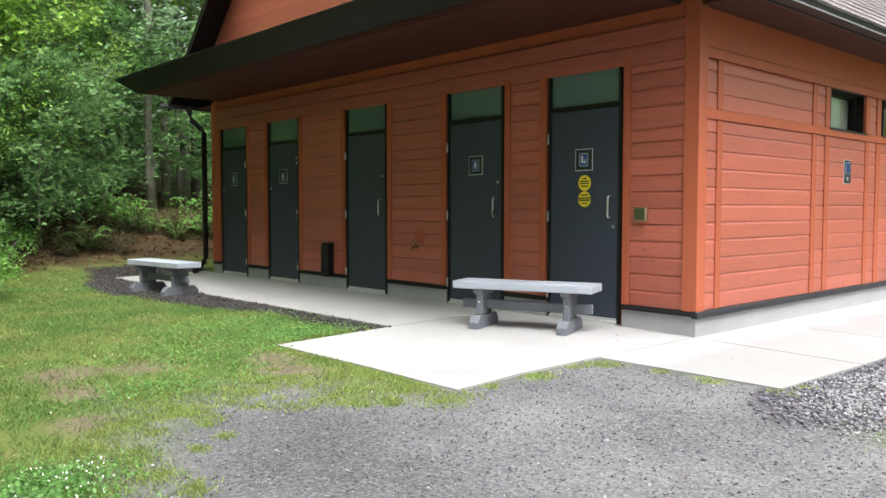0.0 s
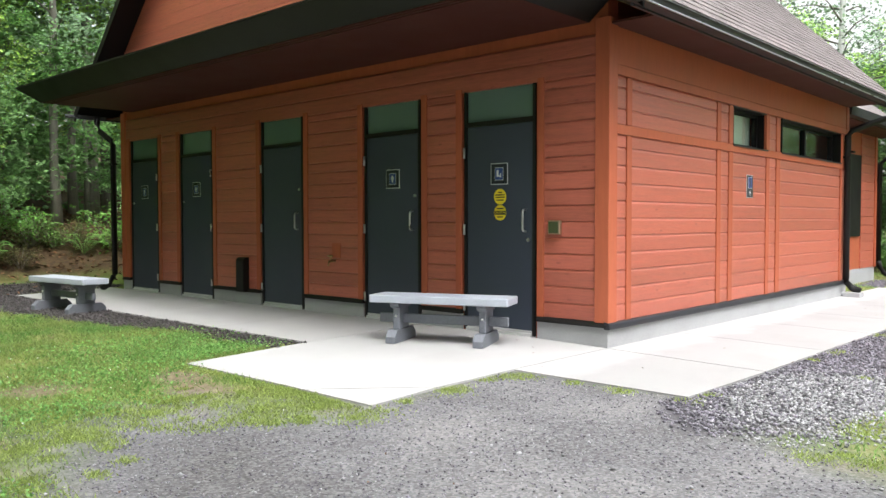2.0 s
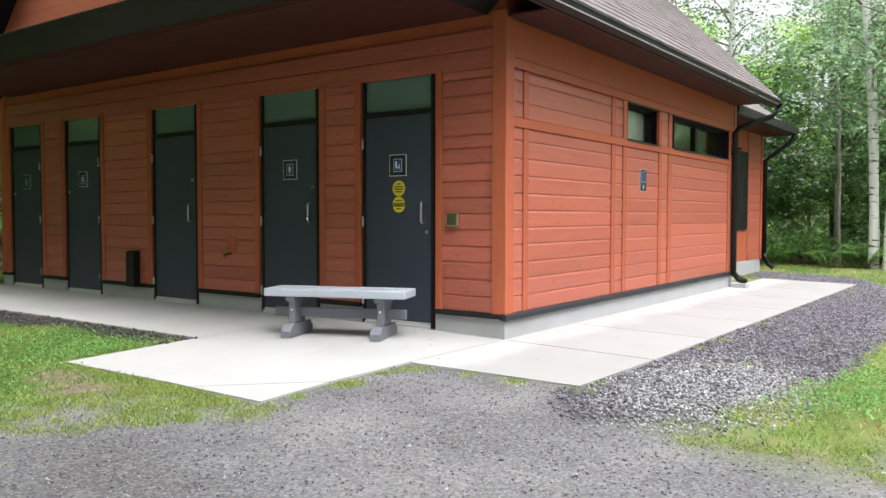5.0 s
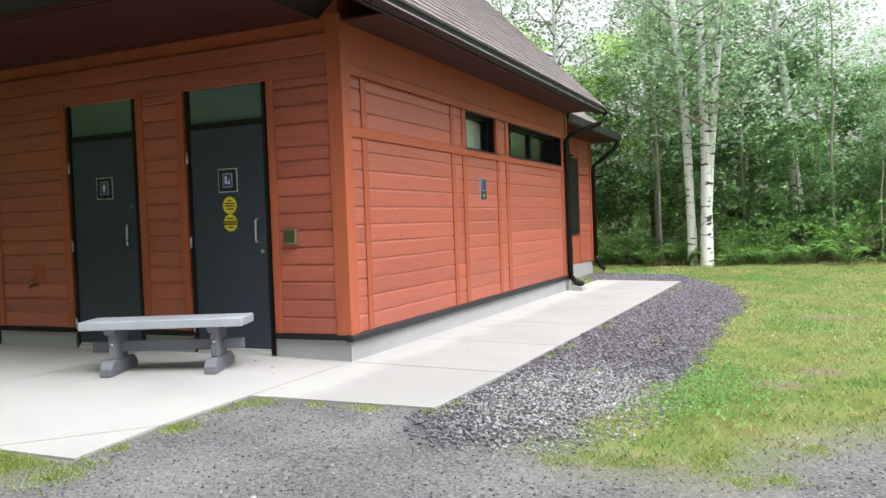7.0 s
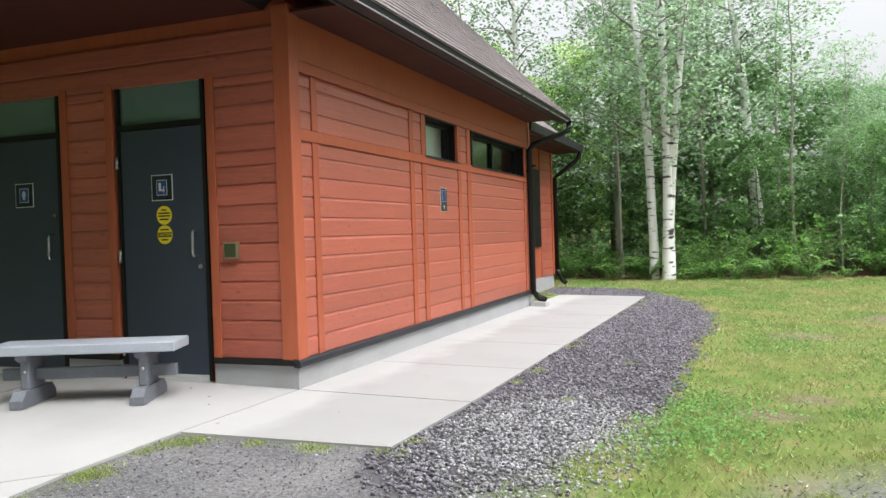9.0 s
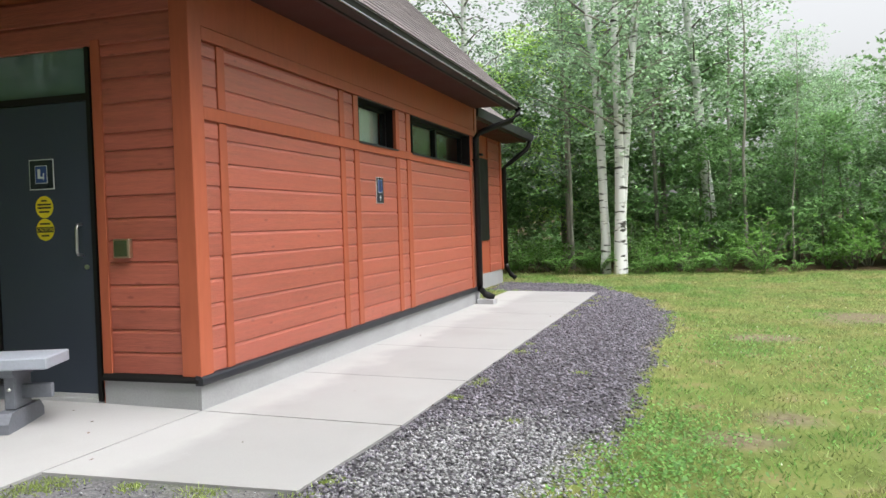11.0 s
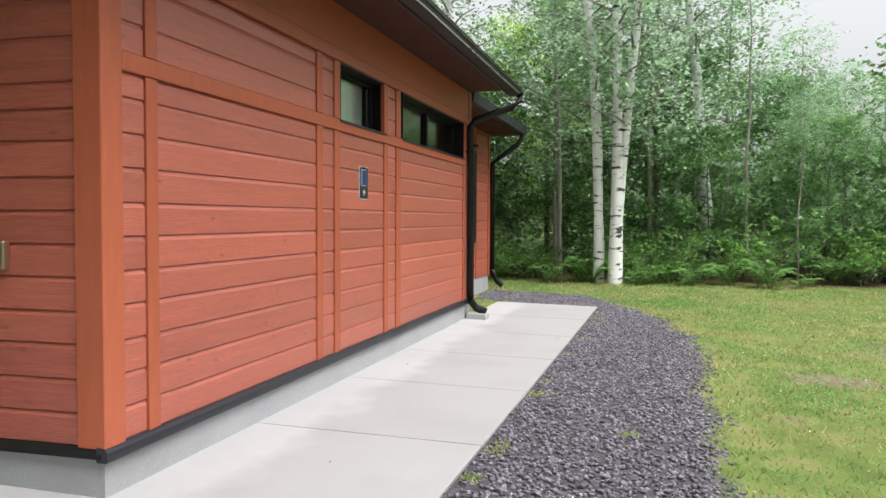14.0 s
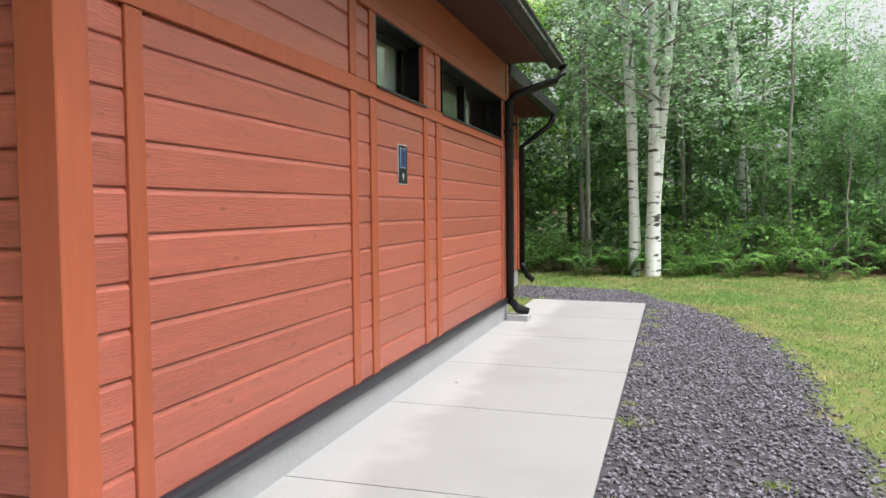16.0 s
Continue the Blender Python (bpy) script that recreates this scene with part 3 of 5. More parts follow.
# dark flashing under the siding
for a, b in [(SY - 0.003, 5.0)] + piers[1:] + [(13.45, LY)]:
    part("flashing", prism([(FX - 0.035, 0.158), (FX + 0.02, 0.158), (FX + 0.02, 0.212), (FX - 0.012, 0.205), (FX - 0.035, 0.175)], "y", a, b), M_BLACK, house)
    part("foundation_pier", box(FX - 0.004, FX + 0.03, max(a, SY + 0.031), b, -0.1, 0.157), M_FOUND, house)
part("flashing", prism([(SY - 0.034, 0.142), (SY + 0.02, 0.142), (SY + 0.02, 0.212), (SY - 0.012, 0.208), (SY - 0.028, 0.202), (SY - 0.038, 0.188), (SY - 0.04, 0.168), (SY - 0.04, 0.15)], "x", FX - 0.03, EX), M_FLASH, house)
part("foundation_face", box(FX - 0.004, EX, SY - 0.004, SY + 0.03, -0.12, 0.157), M_FOUND, house)

# floor and rear of the rooms behind the glass
part("room_floor", box(FX + 0.2, EX - 0.2, SY + 0.2, LY - 0.2, 0.0, 0.02), M_FOUND, house)
part("room_wall", box(FX + 0.2, EX - 0.2, SY + 1.9, SY + 2.0, 0.02, 3.0), M_INSIDE, house)
tagged(part("ceiling", box(FX + 0.2, EX - 0.2, SY + 0.2, LY - 0.2, 3.0, 3.05), M_INSIDE), "plain pale ceiling inside the washrooms", "ceiling", kind="structure")


# ---------------- roof ----------------
RX0, RX1, RZ, RY0, RY1, RIDGE = 6.45, 14.60, 3.02, 3.60, 14.46, 9.03
SLOPE = 1.0


def roof_z(y):
    return RZ + SLOPE * (min(y, 2 * RIDGE - y) - RY0)


roof = part("roof", prism([(RY0, RZ - 0.06), (RIDGE, roof_z(RIDGE) - 0.06), (RY1, RZ - 0.06), (RY1, RZ), (RIDGE, roof_z(RIDGE)), (RY0, RZ)], "x", RX0, RX1), M_BLACK, house, "steep dark roof")
part("gable_wall", prism([(SY + 0.1, 3.2), (LY - 0.1, 3.2), (RIDGE, roof_z(RIDGE) - 0.35)], "x", FX - 0.05, FX + 0.1), M_TRIM, house)
gz = 3.25
while gz < 8.0:
    lo_w, hi_w = roof_z(RIDGE) - 0.07 - gz, roof_z(RIDGE) - 0.07 - gz - 0.184
    if hi_w > 0.2:
        part("gable_board", prism([(RIDGE - lo_w, gz), (RIDGE + lo_w, gz), (RIDGE + hi_w, gz + 0.184), (RIDGE - hi_w, gz + 0.184)], "x", FX - 0.075, FX - 0.052), M_FRONT, house)
    gz += 0.188
for s in (-1, 1):
    o = RY0 if s < 0 else RY1
    for x in (RX0 - 0.02, RX1):
        part("rake_board", prism([(o, RZ - 0.13), (RIDGE, roof_z(RIDGE) - 0.13), (RIDGE, roof_z(RIDGE) + 0.02), (o, RZ + 0.02)], "x", x, x + 0.02), M_BLACK, house)

# side eaves: soffit, gutter with a rolled lip, glint strip, drip edge
for y_wall, y_out, s in ((SY, RY0, -1), (LY, RY1, 1)):
    lo, hi = sorted((y_wall, y_out + 0.02 * -s))
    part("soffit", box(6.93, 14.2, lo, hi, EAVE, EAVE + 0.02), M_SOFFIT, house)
    g = [(y_out - 0.01 * s, 2.945), (y_out + 0.09 * s, 2.945), (y_out + 0.11 * s, 2.97), (y_out + 0.115 * s, 2.995), (y_out + 0.13 * s, 3.008), (y_out + 0.10 * s, 3.008), (y_out + 0.09 * s, 2.965), (y_out - 0.01 * s, 2.965)]
    part("gutter", prism([(a - 0.09 * s, b) for a, b in g], "x", 6.28, RX1 + 0.02), M_GUTTER, house, "dark metal gutter")
    # bright strip stands in for the glint on the gutter's lower edge
    part("gutter_glint", box(6.28, RX1 + 0.02, *sorted((y_out + 0.022 * s, y_out + 0.036 * s)), 2.942, 2.953), M_DRIP, house)
    part("eave_fascia", box(6.45, RX1, *sorted((y_out - 0.1 * s, y_out - 0.13 * s)), 2.93, 3.0), M_GUTTER, house)
    part("drip_edge", prism([(y_out + 0.04 * s, 3.008), (y_out + 0.05 * s, 3.008), (y_out - 0.05 * s, 3.078), (y_out - 0.06 * s, 3.073)], "x", RX0, RX1), M_DRIP, house)

# porch overhang over the doors: shade-darkened red soffit with a bevelled dark fascia and a low roof
SZ, TZ = 3.0, 3.21
inner = [(5.45, 4.42), (5.45, 13.35), (FX, 13.35), (FX, 4.42)]
outer = [(5.18, 4.15), (5.18, 13.62), (FX, 13.62), (FX, 4.15)]
part("porch_soffit", box(5.45, FX + 0.02, 4.42, 13.35, SZ, SZ + 0.02), M_SOFFIT, house, "red board porch soffit in a shade-darkened colour")
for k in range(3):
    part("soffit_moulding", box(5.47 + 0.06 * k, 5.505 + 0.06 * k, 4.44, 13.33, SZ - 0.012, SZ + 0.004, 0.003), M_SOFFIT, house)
bm = bmesh.new()
lo_v = [bm.verts.new((x, y, SZ - 0.006)) for x, y in inner]
hi_v = [bm.verts.new((x, y, TZ)) for x, y in outer]
for i in (3, 0, 1):
    j = (i + 1) % 4
    bm.faces.new((lo_v[i], lo_v[j], hi_v[j], hi_v[i]))
back = [bm.verts.new((FX - 0.06, y, 3.52)) for y in (13.62, 4.15)]
bm.faces.new((hi_v[0], hi_v[1], back[0], back[1]))
bm.faces.new((hi_v[1], hi_v[2], back[0]))
bm.faces.new((hi_v[3], hi_v[0], back[1]))
bmesh.ops.recalc_face_normals(bm, faces=bm.faces)
part("porch_fascia", bm, M_BLACK, house, "dark bevelled porch fascia")
part("drip_edge", box(5.165, 5.185, 4.15, 13.62, TZ - 0.004, TZ + 0.012), M_BLACK, house)

# shingle courses on the visible slope
course_cache = {}


def shingle_strip(w, drop):
    key = (round(w, 2), round(drop, 2))
    if key not in course_cache:
        bm = bmesh.new()
        d = Vector((0, 1, SLOPE)).normalized()
        nrm = Vector((0, -SLOPE, 1)).normalized()
        v = [Vector((x, 0, 0)) + d * s + nrm * h for x in (0, w) for s, h in ((0, 0.002), (0, 0.014), (drop, 0.004))]
        vs = [bm.verts.new(p) for p in v]
        bm.faces.new((vs[0], vs[3], vs[4], vs[1]))
        bm.faces.new((vs[1], vs[4], vs[5], vs[2]))
        bm.faces.new((vs[0], vs[1], vs[2]))
        bm.faces.new((vs[3], vs[5], vs[4]))
        bmesh.ops.recalc_face_normals(bm, faces=bm.faces)
        course_cache[key] = mesh_of("shingle", bm, M_SHINGLE)
    return course_cache[key]


def lay_shingles():
    rows_n, count = int((RIDGE - RY0) * 1.414 / 0.14), 0
    rest = bmesh.new()
    d = Vector((0, 1, SLOPE)).normalized()
    for r in range(rows_n):
        base = Vector((0, RY0 - 0.03, RZ)) + d * (0.14 * r)
        x, k = RX0 - random.random() * 0.3, 0
        while x < RX1:
            w = 0.32
            x0, x1 = max(x + 0.004, RX0), min(x + w - 0.004, RX1)
            if x1 - x0 > 0.05:
                lift = random.random() * 0.004
                if r < 12:
                    ob = new("shingle", shingle_strip(0.312, 0.19) if x1 - x0 > 0.31 else shingle_strip(x1 - x0, 0.19))
                    ob.location = base + Vector((x0, 0, lift))
                    ob.parent = roof
                    count += 1
                else:
                    nrm = Vector((0, -SLOPE, 1)).normalized()
                    p = [base + Vector((q, 0, lift)) + d * s + nrm * h for q in (x0, x1) for s, h in ((0, 0.002), (0, 0.014), (0.19, 0.004))]
                    vs = [rest.verts.new(q) for q in p]
                    rest.faces.new((vs[0], vs[3], vs[4], vs[1]))
                    rest.faces.new((vs[1], vs[4], vs[5], vs[2]))
            x += w
    ob = part("upper_shingles", rest, M_SHINGLE, roof)
    tagged(ob, kind="stuff")


# ---------------- downspouts ----------------
def downspout(name, path, foot, label):
    t = thing(name, label, "downspout")
    part("pipe", tube(path, 0.048, 10), M_BLACK, t)
    part("elbow", tube(foot, 0.053, 10), M_BLACK, t)
    for p in path[3:5]:
        part("strap", box(p[0] - 0.05, p[0] + 0.05, p[1] - 0.05, p[1] + 0.06, p[2] - 0.35, p[2] - 0.32), M_BLACK, t)
    return t


DX, DY = 14.05, SY - 0.07
downspout("downspout", [(14.5, 3.56, 2.96), (14.5, 3.57, 2.86), (14.42, 3.66, 2.76), (14.08, 4.1, 2.56), (DX, DY, 2.48), (DX, DY, 0.22)],
          [(DX, DY, 0.24), (DX, DY - 0.01, 0.17), (DX + 0.03, DY - 0.08, 0.09), (DX + 0.06, DY - 0.2, 0.035)], "dark metal downspout with an elbow at its foot")
downspout("downspout", [(6.75, 14.3, 2.96), (6.75, 14.28, 2.86), (6.76, 14.2, 2.72), (6.8, 13.92, 2.56), (6.82, 13.85, 2.48), (6.82, 13.85, 0.25)],
          [(6.82, 13.85, 0.26), (6.8, 13.86, 0.2), (6.72, 13.88, 0.08), (6.6, 13.9, 0.0)], "dark metal downspout at the wooded end")
wedge = thing("splash_block", "small pale concrete pad under the downspout", "splash block")
part("pad", box(13.98, 14.2, 3.92, 4.18, -0.07, 0.02, 0.008), M_FOUND, wedge)


# ---------------- doors ----------------
def door(index, y0, y1, closer_right=True, lock_z=1.44, handle=True):
    d = thing("door_%d" % index, "closed slate-grey metal door with a reflection-tinted transom above", "door", "washroom doors", "structure")
    fr = 0.035
    bm = bmesh.new()
    for a, b, z0, z1 in ((y0, y0 + fr, 0.0, DOOR_TOP), (y1 - fr, y1, 0.0, DOOR_TOP), (y0 + fr, y1 - fr, DOOR_TOP - fr, DOOR_TOP), (y0 + fr, y1 - fr, 2.14, 2.19)):
        add_box(bm, FX + 0.001, FX + 0.1, a, b, z0, z1)
    part("door_frame", bm, M_BLACK, d, "thin black-brown metal frame")
    leaf = part("door_leaf", box(FX + 0.012, FX + 0.055, y0 + fr + 0.003, y1 - fr - 0.003, 0.03, 2.137, 0.002), M_DOOR, d)
    part("transom_pane", box(FX + 0.03, FX + 0.038, y0 + fr, y1 - fr, 2.19, DOOR_TOP - fr), M_TRANSOM, d, "dark glass with reflected teal in its colour")
    part("threshold", box(FX - 0.015, FX + 0.1, y0 + fr, y1 - fr, -0.02, 0.022, 0.003), M_ALU, d, "bare metal threshold")
    part("kick_sweep", box(FX + 0.002, FX + 0.012, y0 + fr + 0.01, y1 - fr - 0.01, 0.026, 0.05), M_ALU, leaf)
    hy = y1 - 0.018 if closer_right else y0 + 0.018
    for z in (0.25, 1.06, 1.87):
        part("hinge", tube([(FX - 0.018, hy, z - 0.055), (FX - 0.018, hy, z + 0.055)], 0.012, 8), M_STEEL, d)
    ky = y0 + 0.125 if closer_right else y1 - 0.125
    if handle:
        part("pull_handle", tube([(FX + 0.012, ky, 1.045), (FX - 0.03, ky, 1.05), (FX - 0.042, ky, 1.07), (FX - 0.042, ky, 1.24), (FX - 0.03, ky, 1.26), (FX + 0.012, ky, 1.265)], 0.011, 8), M_STEEL, leaf, "steel pull handle")
    ly = y0 + 0.09 if closer_right else y1 - 0.09
    part("lock", disc(FX + 0.012, ly, lock_z, 0.018, 0.012, 14), M_STEEL, leaf)
    return d


def sign_plate(x, y0, y1, z0, z1, style):
    """A small black pictogram plate with a pale border, facing -x."""
    s = thing("door_sign", "small black washroom sign with a pale border and blue figure panel", "sign", "door signs")
    part("plate", box(x - 0.004, x, y0, y1, z0, z1), M_WHITE, s)
    part("field", box(x - 0.006, x - 0.0042, y0 + 0.007, y1 - 0.007, z0 + 0.007, z1 - 0.007), M_SIGN, s)
    ym, w = (y0 + y1) / 2, (y1 - y0)
    part("border", box(x - 0.0075, x - 0.0062, ym - 0.25 * w, ym + 0.25 * w, z0 + 0.045, z1 - 0.045), M_WHITE, s)
    part("panel", box(x - 0.009, x - 0.0077, ym - 0.228 * w, ym + 0.228 * w, z0 + 0.05, z1 - 0.05), M_BLUE, s)
    if style == "wheelchair":
        bm = box(x - 0.0105, x - 0.0092, ym + 0.005, ym + 0.03, z0 + 0.08, z1 - 0.07)
        add_box(bm, x - 0.0105, x - 0.0092, ym - 0.02, ym + 0.005, z0 + 0.08, z0 + 0.095)
        add_box(bm, x - 0.0105, x - 0.0092, ym - 0.028, ym - 0.018, z0 + 0.07, z0 + 0.12)
    else:
        bm = box(x - 0.0105, x - 0.0092, ym - 0.012, ym + 0.012, z0 + 0.07, z1 - 0.07)
        add_box(bm, x - 0.0105, x - 0.0092, ym - 0.022, ym + 0.022, z0 + 0.1, z1 - 0.085)
    part("figure", bm, M_WHITE, s)
    return s


locks = [0.96, 1.44, 1.57, 1.46, 1.46]
for i, (a, b) in enumerate(DOORS):
    door(i + 1, a, b, closer_right=i < 3, lock_z=locks[i], handle=i < 3)
FACE = FX + 0.012
sign_plate(FACE, 5.38, 5.60, 1.525, 1.745, "wheelchair")
sign_plate(FACE, 6.95, 7.17, 1.53, 1.75, "person")
sign_plate(FACE, 11.24, 11.46, 1.53, 1.75, "person")
sign_plate(FACE, 12.85, 13.07, 1.53, 1.75, "person")


def letters(parent, text, x, y, z, size, mat, sx=1.0):
    cu = bpy.data.curves.new("lettering", 'FONT')
    cu.body, cu.size, cu.align_x, cu.align_y, cu.extrude = text, size, 'CENTER', 'CENTER', 0.0006
    tmp = bpy.data.objects.new("lettering", cu)
    scene.collection.objects.link(tmp)
    bpy.context.view_layer.update()
    me = bpy.data.meshes.new_from_object(tmp.evaluated_get(bpy.context.evaluated_depsgraph_get()))
    bpy.data.objects.remove(tmp)
    me.materials.clear()
    me.materials.append(mat)
    ob = new("lettering", me)
    ob.matrix_basis = pose(x, y, z, 90, 0, -90) @ Matrix.Diagonal((sx, 1, 1, 1))
    ob.parent = parent
    return ob


for z, words in ((1.40, 0), (1.235, 1)):
    st = thing("round_sticker", "round yellow caution sticker with black print on the door", "sticker", "caution stickers")
    part("disc", disc(FACE, 5.48, z, 0.08, 0.002, 32), M_YELLOW, st)
    if words:
        part("bar", box(FACE - 0.0035, FACE - 0.0022, 5.405, 5.555, z - 0.02, z + 0.02), M_INK, st)
        letters(st, "CAUTION", FACE - 0.0042, 5.48, z, 0.034, M_YELLOW, 0.95)
        rows_ = ((0.043, 0.09), (-0.043, 0.07))
    else:
        rows_ = ((0.045, 0.05), (0.018, 0.12), (-0.006, 0.12), (-0.035, 0.09))
    for dz, w in rows_:
        part("print_line", box(FACE - 0.0035, FACE - 0.0022, 5.48 - w / 2, 5.48 + w / 2, z + dz - 0.006, z + dz + 0.006), M_INK, st)

# push plate beside the accessible door
bt = thing("door_button", "square brass-rimmed automatic door button on the wall", "button")
part("rim", box(FX - 0.045, FX + 0.0, 4.715, 4.85, 1.02, 1.155, 0.006), M_RIM, bt)
part("push_plate", box(FX - 0.052, FX - 0.046, 4.728, 4.837, 1.033, 1.142, 0.004), M_BOXFACE, bt)

# tap with its plate
tap = thing("wall_tap", "brass garden tap fixed to the red boards", "tap")
part("wall_plate", box(FX - 0.008, FX - 0.002, 7.98, 8.14, 0.70, 0.88), M_TRIM, tap)
part("spout", tube([(FX, 8.09, 0.66), (FX - 0.07, 8.09, 0.66), (FX - 0.1, 8.09, 0.645), (FX - 0.11, 8.09, 0.60)], 0.016, 10), M_BRASS, tap)
part("stem", tube([(FX - 0.06, 8.09, 0.66), (FX - 0.08, 8.09, 0.72)], 0.01, 8), M_BRASS, tap)
part("wheel", tube([(FX - 0.082, 8.05, 0.72), (FX - 0.082, 8.13, 0.72)], 0.014, 8), M_BRASS, tap)

# dark pipe cover low on the wall
vent = thing("pipe_cover", "black metal pipe cover box standing against the wall", "pipe")
part("cover", prism([(FX - 0.1, 0.16), (FX + 0.0, 0.16), (FX + 0.0, 0.645), (FX - 0.05, 0.645), (FX - 0.085, 0.63), (FX - 0.1, 0.59)], "y", 9.96, 10.14), M_BLACK, vent)

# ---------------- side windows and sign ----------------
def window(index, hole, panes):
    a, b, z0, z1 = hole
    w = thing("window_%d" % index, "shallow strip window deep in a dark frame", "window", kind="structure")
    f = 0.045
    bm = bmesh.new()
    for p in ((a, a + f, z0, z1), (b - f, b, z0, z1), (a + f, b - f, z0, z0 + f), (a + f, b - f, z1 - f, z1)):
        add_box(bm, p[0], p[1], SY + 0.11, SY + 0.18, p[2], p[3])
    part("window_frame", bm, M_BLACK, w, "dark brown frame")
    bm = bmesh.new()
    for p in ((a, a + 0.012, z0, z1), (b - 0.012, b, z0, z1), (a + 0.012, b - 0.012, z1 - 0.012, z1)):
        add_box(bm, p[0], p[1], SY - 0.012, SY + 0.11, p[2], p[3])
    part("reveal", bm, M_BLACK, w)
    part("window_sill", prism([(SY - 0.03, z0 - 0.012), (SY - 0.03, z0 + 0.002), (SY + 0.11, z0 + 0.018), (SY + 0.11, z0 - 0.012)], "x", a - 0.01, b + 0.01), M_GUTTER, w)
    width = (b - a - 2 * f) / panes
    for i in range(panes):
        p0 = a + f + i * width
        ob = part("pane", box(p0 + 0.004, p0 + width - 0.004, SY + 0.145, SY + 0.151, z0 + f, z1 - f), M_GLASS, w)
        ob.visible_shadow = False
        if i:
            part("mullion", box(p0 - 0.035, p0 + 0.035, SY + 0.105, SY + 0.18, z0 + f, z1 - f), M_BLACK, w)
    return w


window(1, WIN1, 1)
window(2, WIN2, 2)
# sheet added behind the glass to give the small window its pale look
blind = thing("window_blind", "pale sheet added behind the small window", "blind")
part("sheet", box(9.75, 10.78, SY + 0.21, SY + 0.215, 2.05, 2.50), M_BACKING, blind)
sg = thing("wall_sign", "narrow black sign with a blue figure panel on the boards", "sign")
part("plate", box(10.155, 10.355, SY - 0.009, SY - 0.004, 1.43, 1.71), M_WHITE, sg)
part("field", box(10.161, 10.349, SY - 0.011, SY - 0.0092, 1.436, 1.704), M_SIGN, sg)
part("border", box(10.195, 10.315, SY - 0.0125, SY - 0.0112, 1.545, 1.685), M_WHITE, sg)
part("panel", box(10.2, 10.31, SY - 0.014, SY - 0.0127, 1.55, 1.68), M_BLUE, sg)
part("figure", box(10.24, 10.27, SY - 0.0155, SY - 0.0142, 1.57, 1.66), M_SIGN, sg)
part("arrow", prism([(10.225, 1.485), (10.255, 1.515), (10.285, 1.485), (10.262, 1.485), (10.262, 1.46), (10.248, 1.46), (10.248, 1.485)], "z", 0, 0.0013), M_WHITE, sg).matrix_basis = Matrix.Translation((0, SY - 0.0112, 0)) @ pose(0, 0, 0, 90, 0, 0)


# ---------------- annex ----------------
annex = thing("annex_building", "red-stained wing set back beyond the washrooms", "building")
AY, AX0, AX1 = 4.80, 14.35, 18.4
part("foundation", box(AX0, AX1 - 0.01, AY + 0.01, 13.0, -0.3, 0.22), M_FOUND, annex)
part("wall", box(AX0, AX1, AY + 0.02, 13.0, 0.22, 2.95), M_TRIM, annex)
lines = [0.22 + 0.17 * k for k in range(16)]
for z0 in lines:
    for a, b in ((AX0, 16.15), (17.35, AX1 - 0.13)):
        ob = part("board", prism([(AY + 0.024, z0), (AY, z0 + 0.002), (AY - 0.002, z0 + 0.15), (AY + 0.014, z0 + 0.167), (AY + 0.024, z0 + 0.167)], "x", a, b), M_SIDE, annex)
part("corner_board", box(AX1 - 0.12, AX1 + 0.02, AY - 0.02, AY + 0.12, 0.215, 2.95, 0.004), M_TRIM, annex)
aw = part("window_frame", box(16.2, 17.3, AY - 0.01, AY + 0.05, 0.85, 2.4), M_BLACK, annex, "tall dark window")
part("pane", box(16.28, 17.22, AY - 0.016, AY - 0.011, 0.93, 2.32), M_BLACK, aw)
part("roof", prism([(4.30, 2.92), (8.9, 6.6), (13.5, 2.92), (13.5, 3.0), (8.9, 6.7), (4.30, 3.0)], "x", AX0, AX1 + 0.35), M_SHINGLE, annex)
part("gutter", prism([(4.18, 2.85), (4.30, 2.85), (4.30, 2.99), (4.16, 2.99)], "x", AX0, AX1 + 0.4), M_GUTTER, annex)
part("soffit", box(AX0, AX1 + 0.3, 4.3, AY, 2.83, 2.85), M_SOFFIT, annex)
downspout("downspout", [(18.65, 4.22, 2.86), (18.65, 4.24, 2.76), (18.6, 4.3, 2.66), (18.45, 4.62, 2.40), (18.43, 4.74, 2.30), (18.43, 4.74, 0.3)],
          [(18.43, 4.74, 0.32), (18.43, 4.72, 0.22), (18.45, 4.65, 0.1), (18.47, 4.55, 0.02)], "dark metal downspout on the set-back wing")


